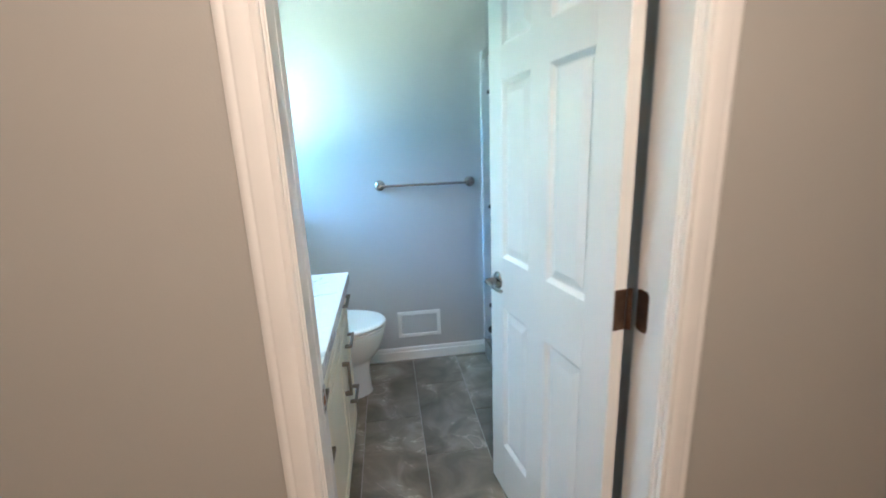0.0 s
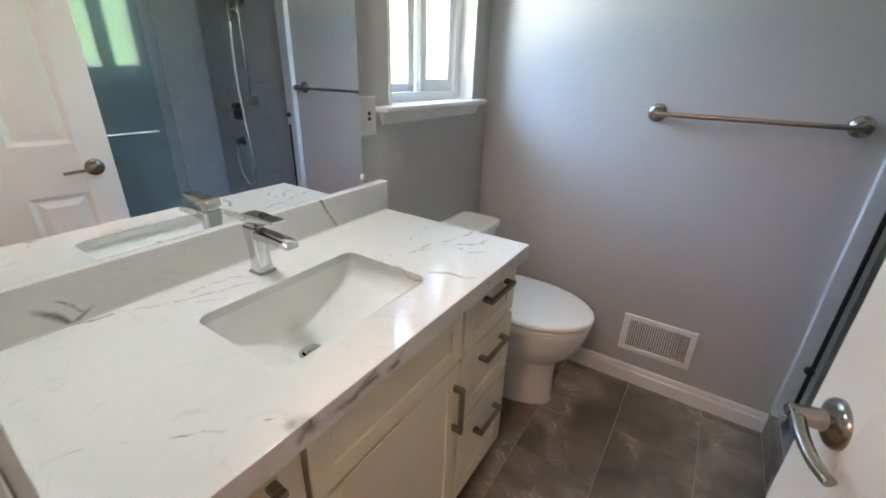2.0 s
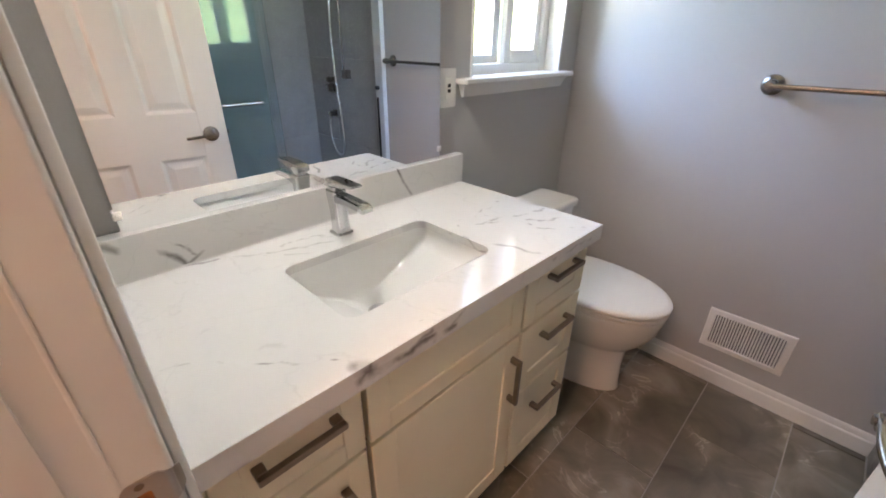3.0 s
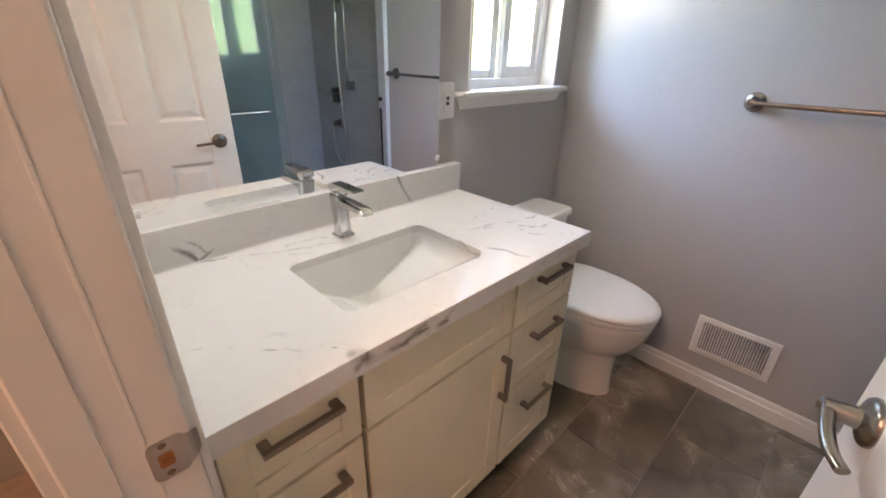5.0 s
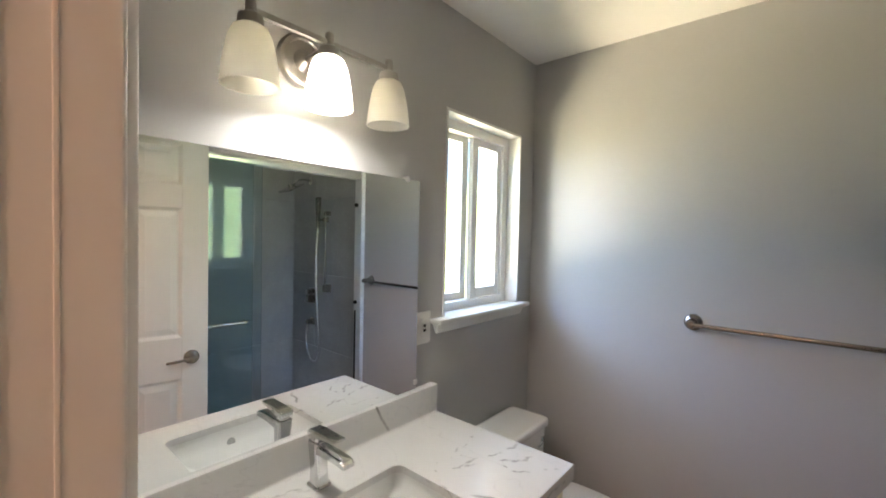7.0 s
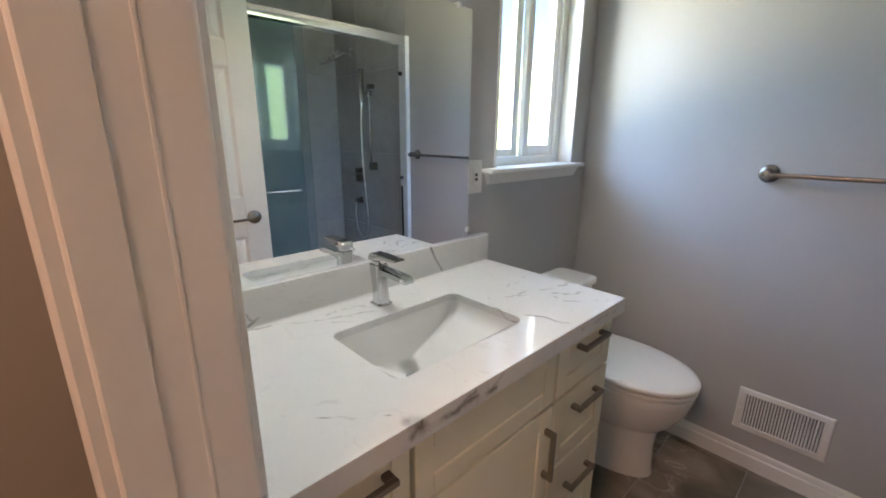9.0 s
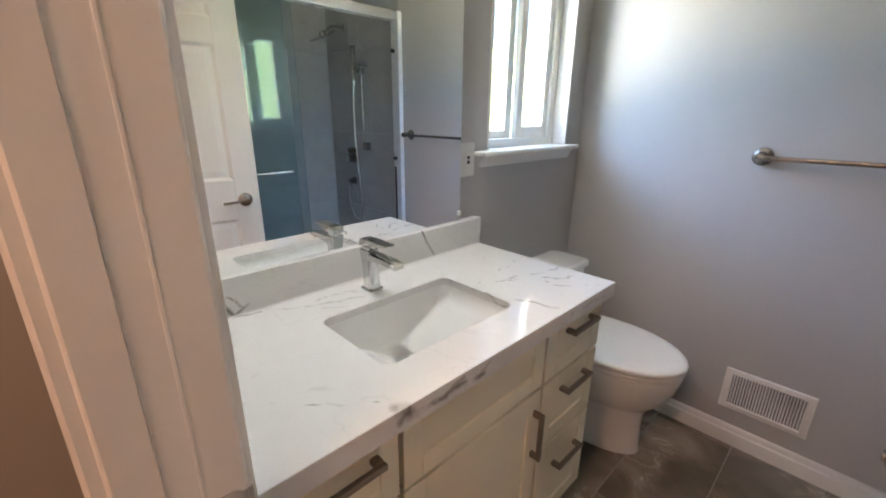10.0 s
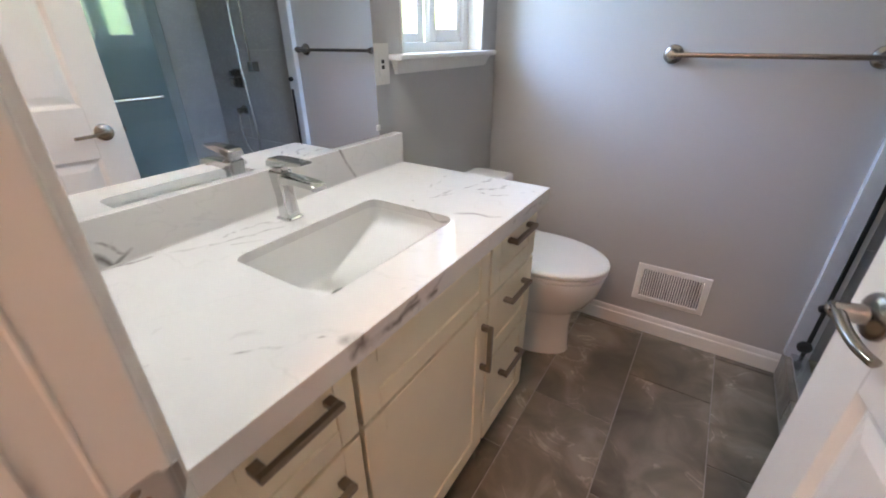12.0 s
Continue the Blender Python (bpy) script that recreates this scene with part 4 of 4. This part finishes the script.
for z in (0.25, 1.045, 1.80):
    hb = bmesh.new()
    box(0.002, DT - 0.001, -0.0022, 0.0004, z - 0.050, z + 0.050, 0.0006, 1, bm=hb)
    h = dpart("hinge", hb, "dark bronze butt hinge", BRONZE)
    kn = bmesh.new()
    for i in range(5):
        lathe([(0.0, 0.0), (0.0062, 0.0), (0.0066, 0.001), (0.0066, 0.0185), (0.0062, 0.0195), (0.0, 0.0195)], (0.042, -0.003, z - 0.0500 + i * 0.0200), "z", 14, kn)
    part("knuckle", kn, BRONZE, h)

# ---- shower ----
sh = thing("shower_enclosure", (SHX + 0.03, 2.0, 0.10), "framed sliding shower doors with tinted glass slid open", "shower door")
SHI = Matrix.Translation(sh.location).inverted()
def spart(name, bm, mat, parent=sh, label="", smooth=40.0):
    ob = part(name, bm, mat, parent, label, smooth)
    ob.matrix_parent_inverse = SHI if parent is sh else Matrix()
    return ob


JZ = 1.972
for y0, y1 in ((FAR - 0.034, FAR - 0.0005), (SHY - 0.0115, SHY + 0.022)):
    bm = bmesh.new()
    box(SHX - 0.019, SHX + 0.058, y0, y1, 0.112, JZ, 0.003, bm=bm)
    spart("wall_jamb", bm, JAMBALU, sh, "brushed aluminium wall jamb")
hd = bmesh.new()
hp = [(SHX - 0.010, JZ - 0.052), (SHX - 0.014, JZ - 0.04), (SHX - 0.014, JZ - 0.012), (SHX - 0.008, JZ), (SHX + 0.058, JZ), (SHX + 0.064, JZ - 0.012), (SHX + 0.064, JZ - 0.052), (SHX + 0.058, JZ - 0.052), (SHX + 0.056, JZ - 0.02), (SHX - 0.002, JZ - 0.02), (SHX - 0.004, JZ - 0.052)]
extrude([(x, SHY + 0.022, z) for x, z in hp], (0, FAR - 0.034 - SHY - 0.022, 0), hd)
spart("header", hd, ALU, sh, "brushed aluminium header rail")
spart("bottom_track", box(SHX, SHX + 0.055, SHY + 0.022, FAR - 0.034, 0.1105, 0.132, 0.003), ALU, sh, "aluminium bottom track")
for x, y0, y1, hnd in ((SHX + 0.012, SHY + 0.03, 2.060, True), (SHX + 0.042, SHY + 0.024, 2.020, False)):
    g = spart("glass_panel", box(x - 0.003, x + 0.003, y0, y1, 0.134, JZ - 0.03, 0.001, 1), SHOWERGLASS, sh, "blue-green tinted glass panel", 0)
    g.visible_shadow = False
    if hnd:
        bm = bmesh.new()
        hz, hx = 1.02, x - 0.055
        tube(curve([(x - 0.003, y1 - 0.105, hz), (hx + 0.01, y1 - 0.105, hz), (hx, y1 - 0.115, hz), (hx, y1 - 0.14, hz)], 6), 0.008, 12, bm)
        tube([(hx, y1 - 0.13, hz), (hx, y0 + 0.13, hz)], 0.008, 12, bm)
        tube(curve([(hx, y0 + 0.14, hz), (hx, y0 + 0.115, hz), (hx + 0.01, y0 + 0.105, hz), (x - 0.003, y0 + 0.105, hz)], 6), 0.008, 12, bm)
        part("towel_handle", bm, CHROME, g, "chrome towel handle")
spart("seal", box(SHX + 0.026, SHX + 0.040, FAR - 0.044, FAR - 0.0345, 0.134, 0.98, 0.002), RUBBER, sh, "black rubber seal strip")
for z, s in ((0.36, 0.016), (0.18, 0.024), (1.04, 0.014), (1.74, 0.014)):
    bm = lathe([(0.0, -0.022), (s * 0.7, -0.022), (s, -0.016), (s, -0.004), (s * 0.8, 0.0)], (SHX + 0.026, FAR - 0.034, z), "y", 16)
    spart("bumper", bm, RUBBER, sh, "black rubber bumper")

# curb, pan
cb = structure("shower_curb", box(SHX - 0.008, SHX + 0.096, SHY, FAR - 0.0005, -0.05, 0.098), GROUT, "dark tiled shower curb")
for i in range(6):
    y1 = FAR - 0.004 - i * 0.305
    y0 = max(SHY, y1 - 0.301)
    if y1 - y0 > 0.03:
        part("tile", box(SHX - 0.016, SHX - 0.008, y0, y1, 0.003, 0.108, 0.001, 1), TILE, cb)
        part("tile", box(SHX - 0.015, SHX + 0.10, y0, y1, 0.1005, 0.110, 0.001, 1), TILE, cb)
structure("floor_shower", box(SHX + 0.096, SHB + 0.012, SHY - 0.012, FAR + 0.012, -0.1, 0.02), SHOWERTILE, "grey tiled shower floor", 0)

# shower tiles on its three walls
TW, TH, J = 1.20, 0.60, 0.002
bm = box(SHX + 0.0205, SHB + 0.010, FAR + 0.008, FAR + 0.0118, 0.0, TOP)
end_wall = structure("tile_wall_end", bm, PALEGROUT, "grey stone-look tiled shower wall with fixtures", 0)
bm = box(SHB + 0.008, SHB + 0.0118, SHY, FAR + 0.008, 0.0, TOP)
long_wall = structure("tile_wall_long", bm, PALEGROUT, "grey stone-look tiled long shower wall", 0)
bm = box(SHX + 0.10, SHB + 0.008, SHY - 0.0118, SHY - 0.008, 0.0, TOP)
near_wall = structure("tile_wall_near", bm, PALEGROUT, "grey stone-look tiled near shower wall", 0)
for holder, lo, hi in ((end_wall, SHX + 0.0205, SHB), (long_wall, SHY, FAR), (near_wall, SHX + 0.10, SHB)):
    for row in range(4):
        z0, z1 = row * TH + J, min(TOP, (row + 1) * TH)
        u = lo - (0.6 if row % 2 else 0.0)
        while u < hi - 0.01:
            a, b = max(lo, u + J), min(hi, u + TW)
            u += TW
            if b - a < 0.02:
                continue
            if holder is end_wall:
                bm = box(a, b, FAR - 0.0005, FAR + 0.0085, z0, z1, 0.0008, 1)
            elif holder is long_wall:
                bm = box(SHB - 0.0005, SHB + 0.0085, a, b, z0, z1, 0.0008, 1)
            else:
                bm = box(a, b, SHY - 0.0085, SHY + 0.0005, z0, z1, 0.0008, 1)
            part("tile", bm, SHOWERTILE, holder)

# shower fixtures on the end wall
shd = thing("rain_shower", (2.10, FAR, 1.965), "chrome square shower head on a bent arm", "shower head")
part("flange", lathe([(0.030, 0.0), (0.030, -0.004), (0.012, -0.010), (0.0, -0.010)], (0, 0, 0), "y", 24), CHROME, shd)
part("arm", tube(curve([(0, -0.005, 0), (0, -0.06, 0.004), (0, -0.12, -0.01), (0, -0.16, -0.045)], 6), 0.0095, 12), CHROME, shd)
hb = box(-0.075, 0.075, -0.075, 0.075, -0.008, 0.006, 0.004)
lathe([(0.026, 0.005), (0.018, 0.022), (0.012, 0.035), (0.0, 0.035)], (0, 0, 0), "z", 18, hb)
bmesh.ops.rotate(hb, cent=(0, 0, 0), matrix=Matrix.Rotation(radians(28), 3, "X"), verts=hb.verts[:])
bmesh.ops.translate(hb, vec=(0, -0.175, -0.075), verts=hb.verts[:])
part("head", hb, CHROME, shd)

hs = thing("hand_shower", (1.815, FAR, 1.10), "chrome hand shower with hose on a slim slide rail", "hand shower")
part("rail", tube([(0, -0.042, 0.0), (0, -0.042, 0.60)], 0.006, 12), NICKEL, hs, "slim dark nickel rail")
part("rail_bracket", box(-0.026, 0.026, -0.050, 0.0, -0.030, 0.030, 0.004), NICKEL, hs, "square wall bracket")
part("rail_bracket", box(-0.016, 0.016, -0.050, 0.0, 0.572, 0.606, 0.004), NICKEL, hs)
part("holder", loft([rr(0.0, -0.040, 0.016, 0.016, 0.005, 0.52), rr(0.0, -0.040, 0.016, 0.016, 0.005, 0.56)]), NICKEL, hs, "sliding wand holder")
part("holder_arm", box(-0.012, 0.060, -0.060, -0.042, 0.530, 0.550, 0.004), NICKEL, hs)
wand = loft([rr(0.062, -0.070, w, d, 0.006, z) for w, d, z in ((0.011, 0.010, 0.475), (0.014, 0.012, 0.52), (0.017, 0.013, 0.60), (0.026, 0.014, 0.64), (0.027, 0.013, 0.70), (0.022, 0.011, 0.715))])
part("wand", wand, NICKEL, hs, "dark nickel square hand shower wand")
part("hose_nut", lathe([(0.0085, 0.0), (0.0085, 0.030), (0.0, 0.030)], (0.062, -0.070, 0.447), "z", 14), CHROME, hs)
part("hose", tube(curve([(0.062, -0.070, 0.455), (0.078, -0.070, 0.28), (0.080, -0.068, 0.10), (0.070, -0.066, -0.10), (0.050, -0.062, -0.32), (0.046, -0.058, -0.48), (0.085, -0.055, -0.578), (0.150, -0.055, -0.590), (0.215, -0.054, -0.52), (0.240, -0.052, -0.42), (0.232, -0.050, -0.33)], 10), 0.0088, 10), HOSE, hs, "bright chrome hose")

for nm, z, lab in (("shower_valve", 1.00, "dark nickel square shower valve with two knobs"), ("diverter_valve", 0.79, "dark nickel square hose outlet below the valve")):
    v = thing(nm, (2.045, FAR, z + 0.015), lab, "valve")
    if nm == "shower_valve":
        part("plate", box(-0.050, 0.050, -0.008, 0.0, -0.062, 0.062, 0.003), NICKEL, v)
        for kz, ks in ((-0.022, 0.026), (0.036, 0.017)):
            knob = part("knob", box(-ks, ks, -0.058, -0.008, kz - ks, kz + ks, 0.005, 3), NICKEL, v, "square dark nickel knob")
            part("cap", box(-ks + 0.004, ks - 0.004, -0.0605, -0.0575, kz - ks + 0.004, kz + ks - 0.004, 0.001, 1), CHROME, knob)
    else:
        part("plate", box(-0.030, 0.030, -0.008, 0.0, -0.030, 0.030, 0.003), NICKEL, v)
        part("body", box(-0.017, 0.017, -0.060, -0.008, -0.017, 0.017, 0.004, 3), NICKEL, v)
        part("hose_union", lathe([(0.010, 0.0), (0.010, 0.022), (0.0, 0.022)], (0.0, -0.048, -0.036), "z", 14), CHROME, v)

# ---- silicone joints at counter and floor ----
tagged(part("trim_counter_joint", box(0.0362, 0.0385, C0, C1, 0.8802, 0.8830), CAULK), "thin silicone joint along the backsplash", "trim", "", "structure")

# ---- floor tiles ----
cols = [(0.002, 0.270), (0.270, 0.570), (0.570, 0.868), (0.868, 1.169), (1.169, SHX - 0.017)]
shared = {}
for c, (x0, x1) in enumerate(cols):
    start = 2.152 if c % 2 == 0 else 2.455
    ys = sorted({round(start + 0.607 * k, 4) for k in range(-4, 3)})
    for y0, y1 in zip(ys, ys[1:]):
        y0, y1 = max(y0, 0.942), min(y1, FAR - 0.001)
        if y1 - y0 < 0.02:
            continue
        key = (round(x1 - x0, 3), round(y1 - y0, 3))
        w, d = x1 - x0 - 0.004, y1 - y0 - 0.004
        if key not in shared:
            shared[key] = finish(box(-w / 2, w / 2, -d / 2, d / 2, -0.008, 0.0, 0.0012, 1))
            shared[key].materials.append(TILE)
        t = new("tile", shared[key])
        t.location = ((x0 + x1) / 2, (y0 + y1) / 2, 0.0)
        t.parent = floor
